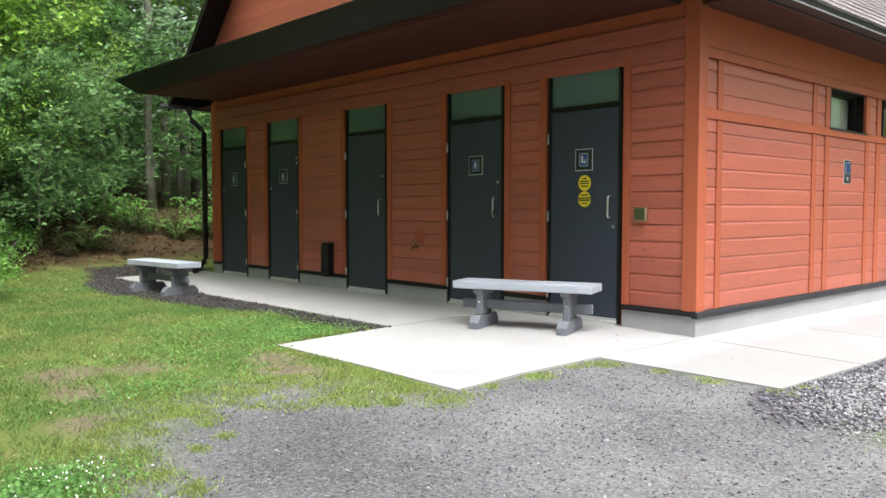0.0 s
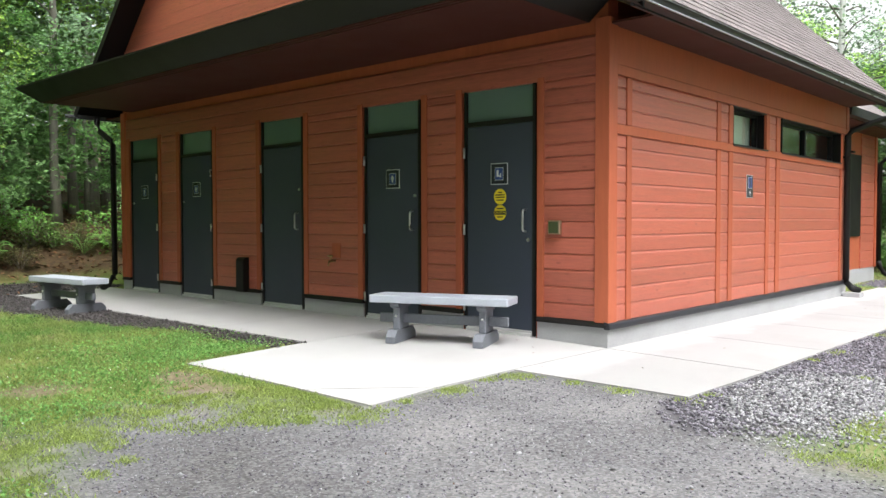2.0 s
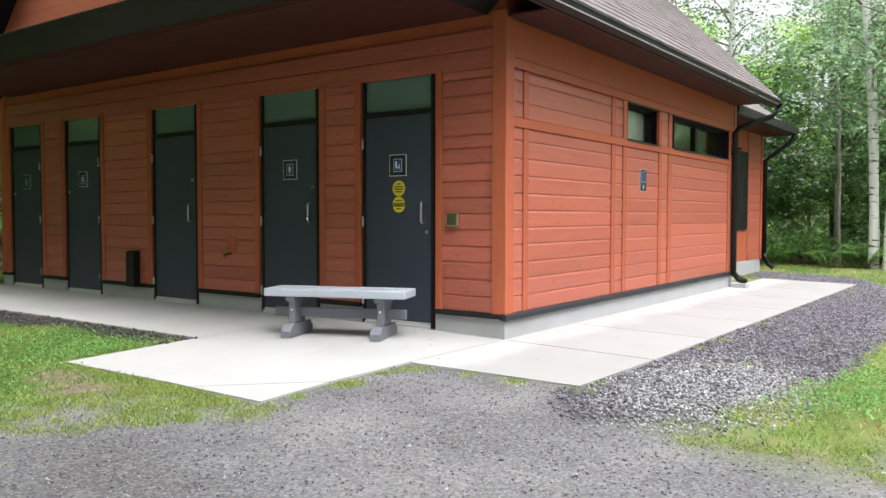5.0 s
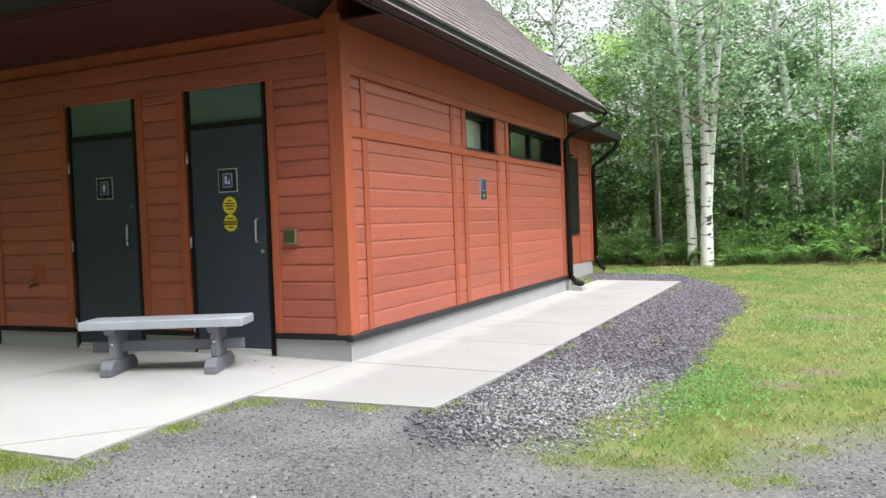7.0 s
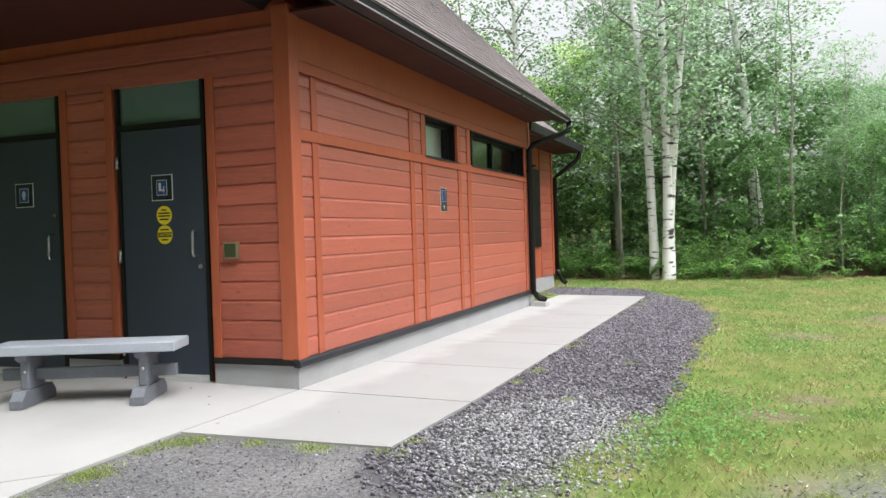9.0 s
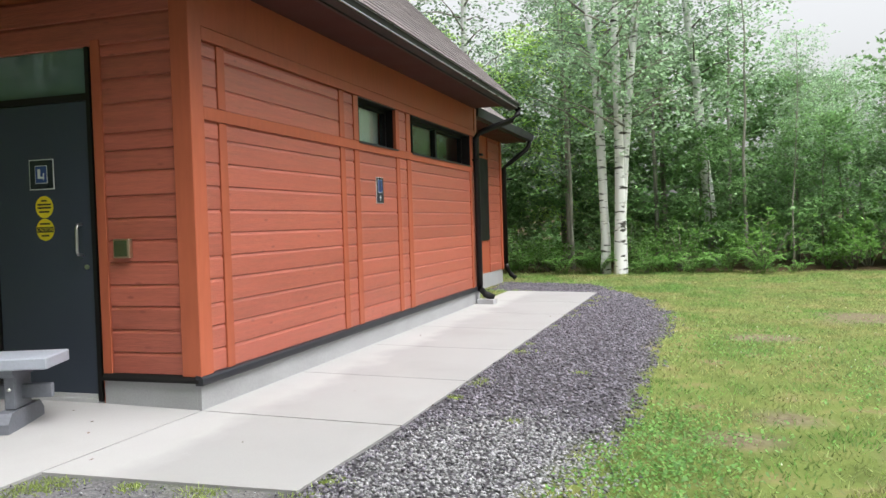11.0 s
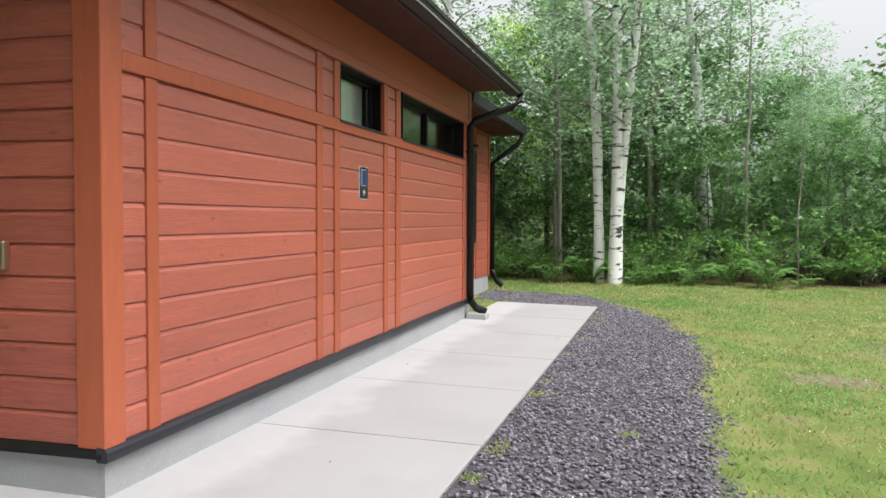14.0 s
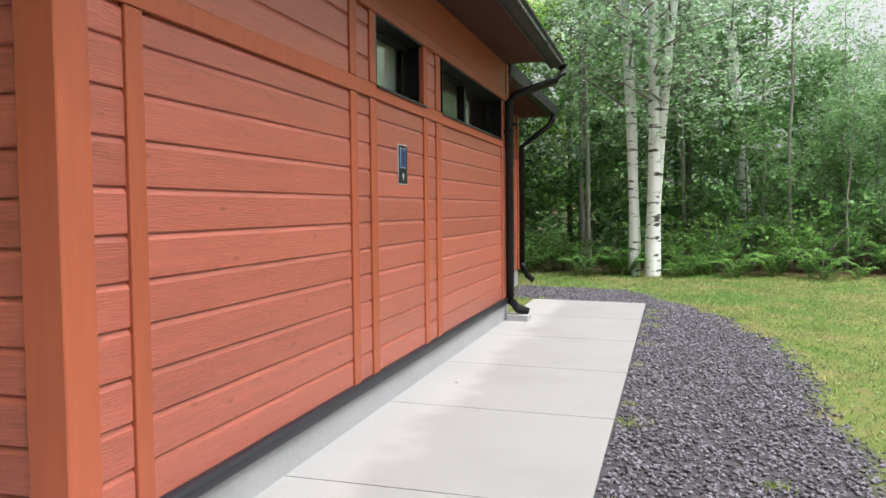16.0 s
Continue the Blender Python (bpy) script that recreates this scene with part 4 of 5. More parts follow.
# ---------------- benches ----------------
def bench(at, turn, label):
    """Length along local y, seat 0.435 high."""
    b = thing("bench", label, "bench", "benches", at=at, turn=turn)
    L, W, Hh = 1.40, 0.37, 0.455
    seat = part("seat", box(-W / 2, W / 2, -L / 2, L / 2, Hh - 0.075, Hh, 0.008), M_BENCHTOP, b, "pale grey plank seat")
    for s in (-1, 1):
        y = s * 0.44
        part("foot", prism([(-0.26, 0), (0.26, 0), (0.26, 0.06), (0.2, 0.12), (-0.2, 0.12), (-0.26, 0.06)], "y", y - 0.05, y + 0.05), M_BENCHLEG, b)
        part("leg", box(-0.12, 0.12, y - 0.035, y + 0.035, 0.12, Hh - 0.12, 0.008), M_BENCHLEG, b)
        part("cap", prism([(-0.17, Hh - 0.076), (0.17, Hh - 0.076), (0.17, Hh - 0.1), (0.12, Hh - 0.13), (-0.12, Hh - 0.13), (-0.17, Hh - 0.1)], "y", y - 0.045, y + 0.045), M_BENCHLEG, b)
        part("bolt", tube([(-0.13, y, 0.25), (-0.118, y, 0.25)], 0.012, 8), M_STEEL, b)
    part("stretcher", box(-0.022, 0.022, -0.66, 0.66, 0.175, 0.265, 0.006), M_BENCHLEG, b)
    return b


bench((6.15, 5.57, slab_z(6.15, 5.57)), 22, "grey recycled-plastic bench on the concrete before the doors")
bench((5.03, 11.45, fall(5.03, 11.45)), 6, "grey recycled-plastic bench at the mulch edge by the woods")


# ---------------- stuff on the ground ----------------
def pick(name, x, y):
    """Ground masks looked up at arrays of places."""
    i = np.clip(np.searchsorted(GX, x), 0, len(GX) - 1)
    j = np.clip(np.searchsorted(GY, y), 0, len(GY) - 1)
    return GM[name][j, i]


def soup(name, verts, per, mat, smooth=False):
    """One mesh of separate little faces: verts is (n, k, 3), per lists each one's faces."""
    n, k = verts.shape[0], verts.shape[1]
    flat = verts.reshape(-1, 3)
    idx = (np.arange(n) * k)[:, None, None] + np.array(per)[None]
    fl = idx.reshape(-1, len(per[0]))
    me = bpy.data.meshes.new(name)
    me.vertices.add(len(flat))
    me.vertices.foreach_set("co", flat.astype(np.float32).ravel())
    me.loops.add(fl.size)
    me.loops.foreach_set("vertex_index", fl.astype(np.int32).ravel())
    me.polygons.add(len(fl))
    me.polygons.foreach_set("loop_start", np.arange(0, fl.size, fl.shape[1], dtype=np.int32))
    me.polygons.foreach_set("loop_total", np.full(len(fl), fl.shape[1], dtype=np.int32))
    me.update(calc_edges=True)
    me.validate()
    me.materials.append(mat)
    return me


RNG = np.random.default_rng(7)


def on_slab(x, y):
    a = (x > 4.0) & (x < 6.95) & (y > 4.3 - 0.08 * (x - 5.6) * (x > 5.6)) & (y < 6.6)
    b = (x > 5.32) & (x < 6.95) & (y > 6.5) & (y < 14.22)
    c = (x > 5.58 + 0.08 * (4.3 - y)) & (x < 16.32) & (y > 2.74 + 0.083 * np.maximum(0, 6.9 - x) - 0.0125 * np.maximum(0, x - 6.9)) & (y < 4.35)
    d = (x > 6.9) & (x < 14.4) & (y > 4.2) & (y < 13.8)
    e = (x > 14.2) & (x < 18.45) & (y > 4.75)
    return a | b | c | d | e


def heights(x, y):
    return pick("z", x, y)


OCTA = [(0, 2, 4), (2, 1, 4), (1, 3, 4), (3, 0, 4), (2, 0, 5), (1, 2, 5), (3, 1, 5), (0, 3, 5)]


def stones(name, x, y, size, mat, label):
    n = len(x)
    base = np.array([(1, 0, 0), (-1, 0, 0), (0, 1, 0), (0, -1, 0), (0, 0, 1), (0, 0, -1)], float)
    v = base[None] * RNG.uniform(0.55, 1.25, (n, 6, 1)) + RNG.normal(0, 0.22, (n, 6, 3))
    v *= RNG.uniform(0.6, 1.3, (n, 1, 1)) * size * np.array([1, 1, 0.7])
    a = RNG.uniform(0, 6.28, n)
    ca, sa = np.cos(a)[:, None], np.sin(a)[:, None]
    out = np.stack([v[:, :, 0] * ca - v[:, :, 1] * sa + x[:, None], v[:, :, 0] * sa + v[:, :, 1] * ca + y[:, None], v[:, :, 2] + (heights(x, y) + size * RNG.uniform(-0.2, 0.7, n))[:, None]], axis=2)
    return tagged(new(name, soup(name, out, OCTA, mat)), label, "gravel", kind="stuff")


def scatter(n, x0, x1, y0, y1):
    return RNG.uniform(x0, x1, n), RNG.uniform(y0, y1, n)


x, y = scatter(66000, 4.4, 18.4, 1.0, 4.9)
pale_zone = np.clip(1.2 - np.hypot((x - 6.3) / 1.2, (y - 2.1) / 0.72), 0, 1)
keep = (RNG.random(len(x)) < pick("crushed", x, y) * (1.0 - 0.85 * (pale_zone > 0.35))) & ~on_slab(x, y)
stones("dark_gravel", x[keep], y[keep], 0.0165, M_STONE, "dark grey crushed stone strip beside the walk")
x, y = scatter(17000, 4.6, 7.9, 1.0, 2.9)
pale_zone = np.clip(1.2 - np.hypot((x - 6.3) / 1.2, (y - 2.1) / 0.72), 0, 1)
keep = (RNG.random(len(x)) < pale_zone * 1.6) & ~on_slab(x, y)
stones("pale_gravel", x[keep], y[keep], 0.0125, M_STONEL, "pale grey loose gravel at the end of the walk")
for count, size, mat, label in ((11000, 0.0065, M_STONEL, "small pale grit on the packed path"), (30000, 0.0075, M_STONE, "small dark stones pressed into the packed path"), (2200, 0.012, M_STONEL, "loose pebbles on the packed path")):
    x, y = scatter(count, -0.5, 7.5, -3.5, 5.6)
    keep = (RNG.random(count) < pick("dirt", x, y)) & ~on_slab(x, y)
    stones("path_grit", x[keep], y[keep], size, mat, label)
x, y = scatter(15000, 4.2, 7.2, 6.2, 15.0)
keep = (RNG.random(len(x)) < pick("mulch", x, y)) & ~on_slab(x, y)
stones("mulch_bed", x[keep], y[keep], 0.02, M_MULCH, "dark mulch bed along the porch slab")


def blades(name, x, y, tall, wide, mat, label, category="grass", lean=0.8):
    n = len(x)
    a, h = RNG.uniform(0, 6.28, n), tall * RNG.uniform(0.5, 1.4, n)
    dx, dy = np.cos(a) * wide / 2, np.sin(a) * wide / 2
    lx, ly = RNG.normal(0, lean, n) * h, RNG.normal(0, lean, n) * h
    z = heights(x, y) - 0.005
    v = np.stack([np.stack([x - dx, y - dy, z], 1), np.stack([x + dx, y + dy, z], 1), np.stack([x + lx + 0.3 * dx, y + ly + 0.3 * dy, z + h], 1)], 1)
    return tagged(new(name, soup(name, v, [(0, 1, 2)], mat)), label, category, kind="stuff")


def grass_field(n, x0, x1, y0, y1, name, tall, wide, label, mat):
    x, y = scatter(n, x0, x1, y0, y1)
    bare = np.maximum.reduce([pick("dirt", x, y) * 1.15, pick("crushed", x, y) * 1.2, pick("mulch", x, y) * 1.1, pick("woods", x, y) * 0.8, pick("worn", x, y) * 0.92])
    thin = 0.55 + 0.45 * np.sin(x * 2.1 + 1.7 * np.sin(y * 1.3)) * np.sin(y * 2.4 + x)
    patch = np.sin(x * 5.3 + 2.2 * np.sin(y * 3.1)) * np.sin(y * 6.1 + 1.5 * np.sin(x * 2.7))
    keep = (RNG.random(n) > bare) & (RNG.random(n) < 0.4 + 0.45 * thin + 0.3 * patch) & ~on_slab(x, y)
    return blades(name, x[keep], y[keep], tall, wide, mat, label)


grass_field(260000, 5.0, 21.5, -9.0, 2.7, "lawn_grass", 0.032, 0.012, "short green lawn grass with bare patches", M_GRASS)
grass_field(60000, 15.0, 22.5, 1.0, 9.0, "lawn_grass", 0.045, 0.014, "short grass beyond the walk", M_GRASS)
grass_field(290000, -0.5, 6.0, 3.4, 15.0, "meadow_grass", 0.034, 0.0085, "green grass beside the mulch bed, darkened for shade", M_MEADOW)

# tufts along the slab edges and on the path
def tufts(spots, per, spread, tall, name, label):
    xs, ys = [], []
    for px, py, s in spots:
        xs.append(px + RNG.normal(0, spread * s, int(per * s)))
        ys.append(py + RNG.normal(0, spread * s, int(per * s)))
    x, y = np.concatenate(xs), np.concatenate(ys)
    keep = ~on_slab(x, y)
    return blades(name, x[keep], y[keep], tall, 0.009, M_WEED, label, lean=0.7)


edge = [(3.95, 4.45 + 0.13 * k, RNG.uniform(0.3, 1.0)) for k in range(17)]
edge += [(4.3, 4.24, 0.5), (4.75, 4.25, 1.0), (4.8, 4.22, 1.0), (5.2, 4.25, 0.5), (5.4, 4.2, 0.9), (5.5, 4.1, 0.8), (5.56, 3.7, 0.5), (5.6, 3.3, 0.8), (5.66, 2.8, 0.7), (5.9, 2.76, 0.6)]
edge += [(7.8, 2.68, 0.5), (8.3, 2.67, 0.9), (8.45, 2.65, 0.6), (9.9, 2.66, 1.0), (10.4, 2.66, 0.5), (11.8, 2.66, 0.7), (12.9, 2.6, 1.0), (13.5, 2.65, 0.6), (14.2, 2.55, 1.2), (14.9, 2.55, 1.4), (15.5, 2.55, 1.3), (8.9, 1.9, 0.5), (7.2, 2.1, 0.4)]
edge += [(5.05, 6.55, 1.3), (5.1, 6.75, 0.9), (5.6, 7.4, 0.9), (2.6, 5.66, 1.3), (2.87, 5.3, 1.0), (2.41, 4.41, 0.5), (3.0, 4.7, 0.9), (2.85, 4.85, 0.8), (3.5, 4.8, 0.8), (2.2, 4.3, 0.5), (3.0, 5.2, 1.2), (2.5, 5.4, 1.2), (5.7, 1.75, 1.0), (5.9, 1.6, 1.1)]
while len(edge) < 150:
    px, py = RNG.uniform(1.0, 4.2), RNG.uniform(3.4, 6.6)
    if 0.15 < zone(DIRT, px, py, 0.5) < 0.9:
        edge.append((px, py, RNG.uniform(0.25, 1.3)))
while len(edge) < 185:
    px, py = RNG.uniform(4.8, 10.0), RNG.uniform(-2.5, 1.9)
    if 0.1 < zone(DIRT, px, py, 0.5) < 0.9:
        edge.append((px, py, RNG.uniform(0.3, 1.2)))
tufts(edge, 300, 0.075, 0.022, "edge_weeds", "ragged weeds along the concrete edge")


def clover(spots, name):
    xs = np.concatenate([px + RNG.normal(0, r, k) for px, py, r, k in spots])
    ys = np.concatenate([py + RNG.normal(0, r * 0.7, k) for px, py, r, k in spots])
    keep = ~on_slab(xs, ys) & (pick("crushed", xs, ys) < 0.4) & (RNG.random(len(xs)) > pick("dirt", xs, ys) * 1.1)
    x, y = xs[keep], ys[keep]
    k, n = 5, int(keep.sum())
    r = RNG.uniform(0.005, 0.011, n)
    ang = np.arange(k) * 2 * np.pi / k
    z = heights(x, y) + RNG.uniform(0.02, 0.055, n)
    tx, ty = RNG.normal(0, 0.5, n), RNG.normal(0, 0.5, n)
    ox, oy = r[:, None] * np.cos(ang), r[:, None] * np.sin(ang)
    v = np.stack([x[:, None] + ox, y[:, None] + oy, z[:, None] + ox * tx[:, None] + oy * ty[:, None]], 2)
    return tagged(new(name, soup(name, v, [tuple(range(k))], M_CLOVER)), "green clover patch in the grass", "clover", kind="stuff")


clover([(6.4, 1.2, 0.35, 1900), (7.2, 1.15, 0.4, 1500), (4.4, 6.9, 0.35, 2000), (4.2, 7.9, 0.45, 1800), (3.4, 6.7, 0.5, 1500), (1.42, 4.14, 0.24, 4200), (8.5, -0.5, 0.6, 1200), (10.5, 0.5, 0.6, 900), (2.6, 5.6, 0.3, 1200)], "clover_patch")


def flowers(n, x0, x1, y0, y1, name):
    x, y = scatter(n, x0, x1, y0, y1)
    keep = (pick("dirt", x, y) < 0.6) & (pick("crushed", x, y) < 0.2) & (pick("woods", x, y) < 0.2) & (pick("mulch", x, y) < 0.2) & ~on_slab(x, y)
    x, y = x[keep], y[keep]
    k = 6
    r = RNG.uniform(0.0035, 0.0065, len(x))
    z = heights(x, y) + RNG.uniform(0.03, 0.07, len(x))
    ang = np.arange(k) * 2 * np.pi / k
    v = np.stack([x[:, None] + r[:, None] * np.cos(ang), y[:, None] + r[:, None] * np.sin(ang), z[:, None] + RNG.normal(0, 0.004, (len(x), k))], 2)
    return tagged(new(name, soup(name, v, [tuple(range(k))], M_PETAL)), "tiny white clover flowers scattered in the grass", "flowers", kind="stuff")


flowers(160, 5.0, 20.0, -5.0, 2.5, "clover_flowers")
flowers(130, 0.5, 3.6, 4.2, 12.0, "clover_flowers")
flowers(420, 0.8, 1.95, 3.4, 4.4, "clover_flowers")


# ---------------- trees ----------------
def leaf_cloud(name, centres, radii, per, size, mat, flat=0.6, seed=1, spray=9):
    """Leaves in flat, slightly drooping sprays round each centre, most of them facing up."""
    rng = np.random.default_rng(seed)
    k = max(1, per // spray)
    c = np.repeat(np.array(centres, float), k, axis=0)
    r = np.repeat(np.array(radii, float), k)[:, None]
    hub = c + rng.normal(0, 0.5, c.shape) * r * np.array([1, 1, flat])
    tilt = np.repeat(rng.normal(0, 0.35, (len(hub), 2)), spray, axis=0)
    wide = np.repeat(r * rng.uniform(0.22, 0.5, r.shape), spray, axis=0)
    n = len(hub) * spray
    off = rng.normal(0, 0.6, (n, 2)) * wide
    dz = (off * tilt).sum(1) - 0.5 * (off ** 2).sum(1) / (wide[:, 0] + 1e-6) + rng.normal(0, 0.02, n)
    p = np.repeat(hub, spray, axis=0) + np.column_stack([off, dz])
    up = np.column_stack([-tilt, np.ones(n)]) + rng.normal(0, 0.38, (n, 3))
    up /= np.linalg.norm(up, axis=1, keepdims=True)
    u = np.cross(up, rng.normal(0, 1, (n, 3)))
    u /= np.linalg.norm(u, axis=1, keepdims=True) + 1e-6
    w = np.cross(up, u)
    s = size * rng.uniform(0.6, 1.35, (n, 1))
    v = np.stack([p - u * s * 0.5, p + w * s * 0.34, p + u * s * 0.5, p - w * s * 0.34], 1)
    return soup(name, v, [(0, 1, 2, 3)], mat)


def tree(name, height, girth, crown_from, spread, limbs, per, leaf, leaf_mat, bark, seed, label, category="tree", group="", bend=0.3, clump=0.75, twigs=2):
    rng = random.Random(seed)
    t = thing(name, label, category, group)
    bm = bmesh.new()
    steps = 9
    lean = (rng.uniform(-bend, bend), rng.uniform(-bend, bend))
    spine = [Vector((lean[0] * (k / steps) ** 2 + rng.uniform(-0.04, 0.04), lean[1] * (k / steps) ** 2 + rng.uniform(-0.04, 0.04), height * k / steps - (0.25 if k == 0 else 0))) for k in range(steps + 1)]
    add_tube(bm, spine, [girth * (1.25 if k == 0 else 1 - 0.85 * k / steps) for k in range(steps + 1)], 9)
    centres, radii = [], []
    for i in range(limbs):
        f = crown_from + (1 - crown_from) * (i + rng.random()) / limbs
        at = f * steps
        k = min(int(at), steps - 1)
        root = spine[k].lerp(spine[k + 1], at - k)
        a = i * 2.4 + rng.uniform(-0.5, 0.5)
        g = (f - crown_from) / (1 - crown_from)
        reach = spread * (0.35 + 1.05 * g * (1 - g) * 2.2 + 0.25 * (1 - g)) * rng.uniform(0.7, 1.15)
        rise = reach * rng.uniform(0.15, 0.6)
        tip = root + Vector((math.cos(a) * reach, math.sin(a) * reach, rise))
        mid = root.lerp(tip, 0.5) + Vector((0, 0, reach * 0.08))
        r = girth * 0.32 * (1 - 0.7 * f)
        add_tube(bm, [root, mid, tip], [r, r * 0.65, r * 0.25], 5)
        for s in range(twigs + 1):
            q = mid.lerp(tip, s / max(twigs, 1)) + Vector((rng.uniform(-0.3, 0.3), rng.uniform(-0.3, 0.3), rng.uniform(-0.15, 0.25))) * spread * 0.35
            centres.append(q)
            radii.append(clump * rng.uniform(0.6, 1.2))
    centres.append(spine[-1])
    radii.append(clump)
    part("trunk", bm, bark, t)
    crown = new("crown", leaf_cloud("crown", centres, radii, per, leaf, leaf_mat, seed=seed))
    crown.parent = t
    return t


def put(proto, spots, first=False):
    """The first spot takes the built one, the others take copies."""
    for i, (px, py, turn, s) in enumerate(spots):
        m = pose(px, py, fall(px, py) - 0.05, 0, 0, turn)
        if i == 0:
            proto.matrix_basis = m @ Matrix.Scale(s, 4)
        else:
            proto_copy = copy_thing(proto, m)
            proto_copy.scale = (s, s, s)


DECID = "broad-leaved tree with a slim grey trunk at the wood's edge"
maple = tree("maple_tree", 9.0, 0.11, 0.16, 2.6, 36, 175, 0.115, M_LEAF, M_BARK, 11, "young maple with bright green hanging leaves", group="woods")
# the maple at (0.0, 11.2) is added out of view to shade the meadow
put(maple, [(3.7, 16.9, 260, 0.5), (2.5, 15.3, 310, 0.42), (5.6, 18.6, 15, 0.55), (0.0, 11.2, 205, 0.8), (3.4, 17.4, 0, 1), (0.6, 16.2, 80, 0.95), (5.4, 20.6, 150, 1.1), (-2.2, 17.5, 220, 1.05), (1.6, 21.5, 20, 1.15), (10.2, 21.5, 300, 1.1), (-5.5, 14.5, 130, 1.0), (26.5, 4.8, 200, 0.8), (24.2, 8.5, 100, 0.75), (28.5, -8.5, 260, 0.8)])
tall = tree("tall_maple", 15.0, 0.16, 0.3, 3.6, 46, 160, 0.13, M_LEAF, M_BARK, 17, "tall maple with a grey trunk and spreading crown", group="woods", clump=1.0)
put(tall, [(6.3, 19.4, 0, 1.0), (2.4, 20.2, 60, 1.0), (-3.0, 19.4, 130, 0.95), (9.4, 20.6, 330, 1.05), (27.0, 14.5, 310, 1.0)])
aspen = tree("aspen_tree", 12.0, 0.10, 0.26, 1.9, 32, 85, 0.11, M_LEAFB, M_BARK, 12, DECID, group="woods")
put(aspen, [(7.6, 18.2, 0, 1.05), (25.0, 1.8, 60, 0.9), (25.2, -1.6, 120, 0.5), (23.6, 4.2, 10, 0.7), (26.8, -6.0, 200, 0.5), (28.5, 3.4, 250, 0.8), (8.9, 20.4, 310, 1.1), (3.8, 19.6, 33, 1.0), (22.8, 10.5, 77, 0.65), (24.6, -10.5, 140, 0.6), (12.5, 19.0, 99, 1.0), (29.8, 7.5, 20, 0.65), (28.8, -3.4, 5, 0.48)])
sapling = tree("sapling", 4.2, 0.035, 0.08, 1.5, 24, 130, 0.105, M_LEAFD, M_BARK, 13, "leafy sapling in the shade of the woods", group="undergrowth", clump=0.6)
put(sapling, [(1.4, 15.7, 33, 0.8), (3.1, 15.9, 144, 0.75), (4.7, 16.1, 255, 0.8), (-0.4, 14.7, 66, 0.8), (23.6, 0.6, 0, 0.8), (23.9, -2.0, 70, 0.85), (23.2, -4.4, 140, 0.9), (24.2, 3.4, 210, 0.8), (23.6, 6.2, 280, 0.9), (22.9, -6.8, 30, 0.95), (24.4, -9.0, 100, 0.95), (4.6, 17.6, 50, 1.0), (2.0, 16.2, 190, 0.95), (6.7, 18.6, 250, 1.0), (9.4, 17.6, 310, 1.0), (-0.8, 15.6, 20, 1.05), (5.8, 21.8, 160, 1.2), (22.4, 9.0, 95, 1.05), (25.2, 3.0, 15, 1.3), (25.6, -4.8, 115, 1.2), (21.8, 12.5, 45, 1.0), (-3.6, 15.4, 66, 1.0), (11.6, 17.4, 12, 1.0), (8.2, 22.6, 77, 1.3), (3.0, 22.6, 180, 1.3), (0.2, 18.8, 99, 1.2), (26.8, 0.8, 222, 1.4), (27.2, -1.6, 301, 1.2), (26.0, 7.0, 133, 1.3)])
back_tree = tree("forest_tree", 11.0, 0.13, 0.12, 2.9, 40, 42, 0.27, M_LEAFD, M_BARK, 14, "tall tree of the woods, some added unseen as light screens", group="woods", clump=1.0)
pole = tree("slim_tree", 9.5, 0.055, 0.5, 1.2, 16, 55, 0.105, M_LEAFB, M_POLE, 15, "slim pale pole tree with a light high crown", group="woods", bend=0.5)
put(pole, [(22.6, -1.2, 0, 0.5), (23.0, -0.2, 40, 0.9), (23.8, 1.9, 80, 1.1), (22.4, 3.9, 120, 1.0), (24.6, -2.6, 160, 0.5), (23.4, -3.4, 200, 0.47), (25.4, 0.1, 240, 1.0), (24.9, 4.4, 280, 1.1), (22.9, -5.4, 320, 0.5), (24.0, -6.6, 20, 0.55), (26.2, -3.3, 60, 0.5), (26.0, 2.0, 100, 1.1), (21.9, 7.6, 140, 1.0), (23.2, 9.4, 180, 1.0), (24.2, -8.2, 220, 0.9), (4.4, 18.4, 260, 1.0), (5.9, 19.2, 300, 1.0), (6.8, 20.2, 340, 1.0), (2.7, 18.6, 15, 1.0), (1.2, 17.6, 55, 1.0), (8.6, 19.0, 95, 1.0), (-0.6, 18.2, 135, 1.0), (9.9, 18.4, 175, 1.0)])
spots = []
for k in range(12):
    py = -16.0 + 3.3 * k
    spots.append((31.0 + (k * 7) % 5, py, k * 47 % 360, 0.5 + 0.06 * ((k * 5) % 4) + (0.08 if py > 1.5 else 0.0)))
for k in range(4):
    py = -16.0 + 11.0 * k
    spots.append((39.0 + (k * 5) % 6, py, k * 83 % 360, 0.5 + 0.06 * ((k * 3) % 4)))
for k in range(8):
    spots.append((-9.0 + 3.6 * k, 26.0 + (k * 3) % 4, k * 61 % 360, 0.8 + 0.05 * (k % 3)))
# unseen row at -y, added to block low sky and show in window reflections
for k in range(8):
    spots.append((-10.0 + 5.2 * k, -21.0 - (k * 7) % 4, k * 71 % 360, 1.5))
# unseen row at -x, added to keep low sky light off the door wall
for k in range(11):
    spots.append((-7.5 - (k * 3) % 4, -8.0 + 2.4 * k, k * 53 % 360, 1.7))
put(back_tree, spots)


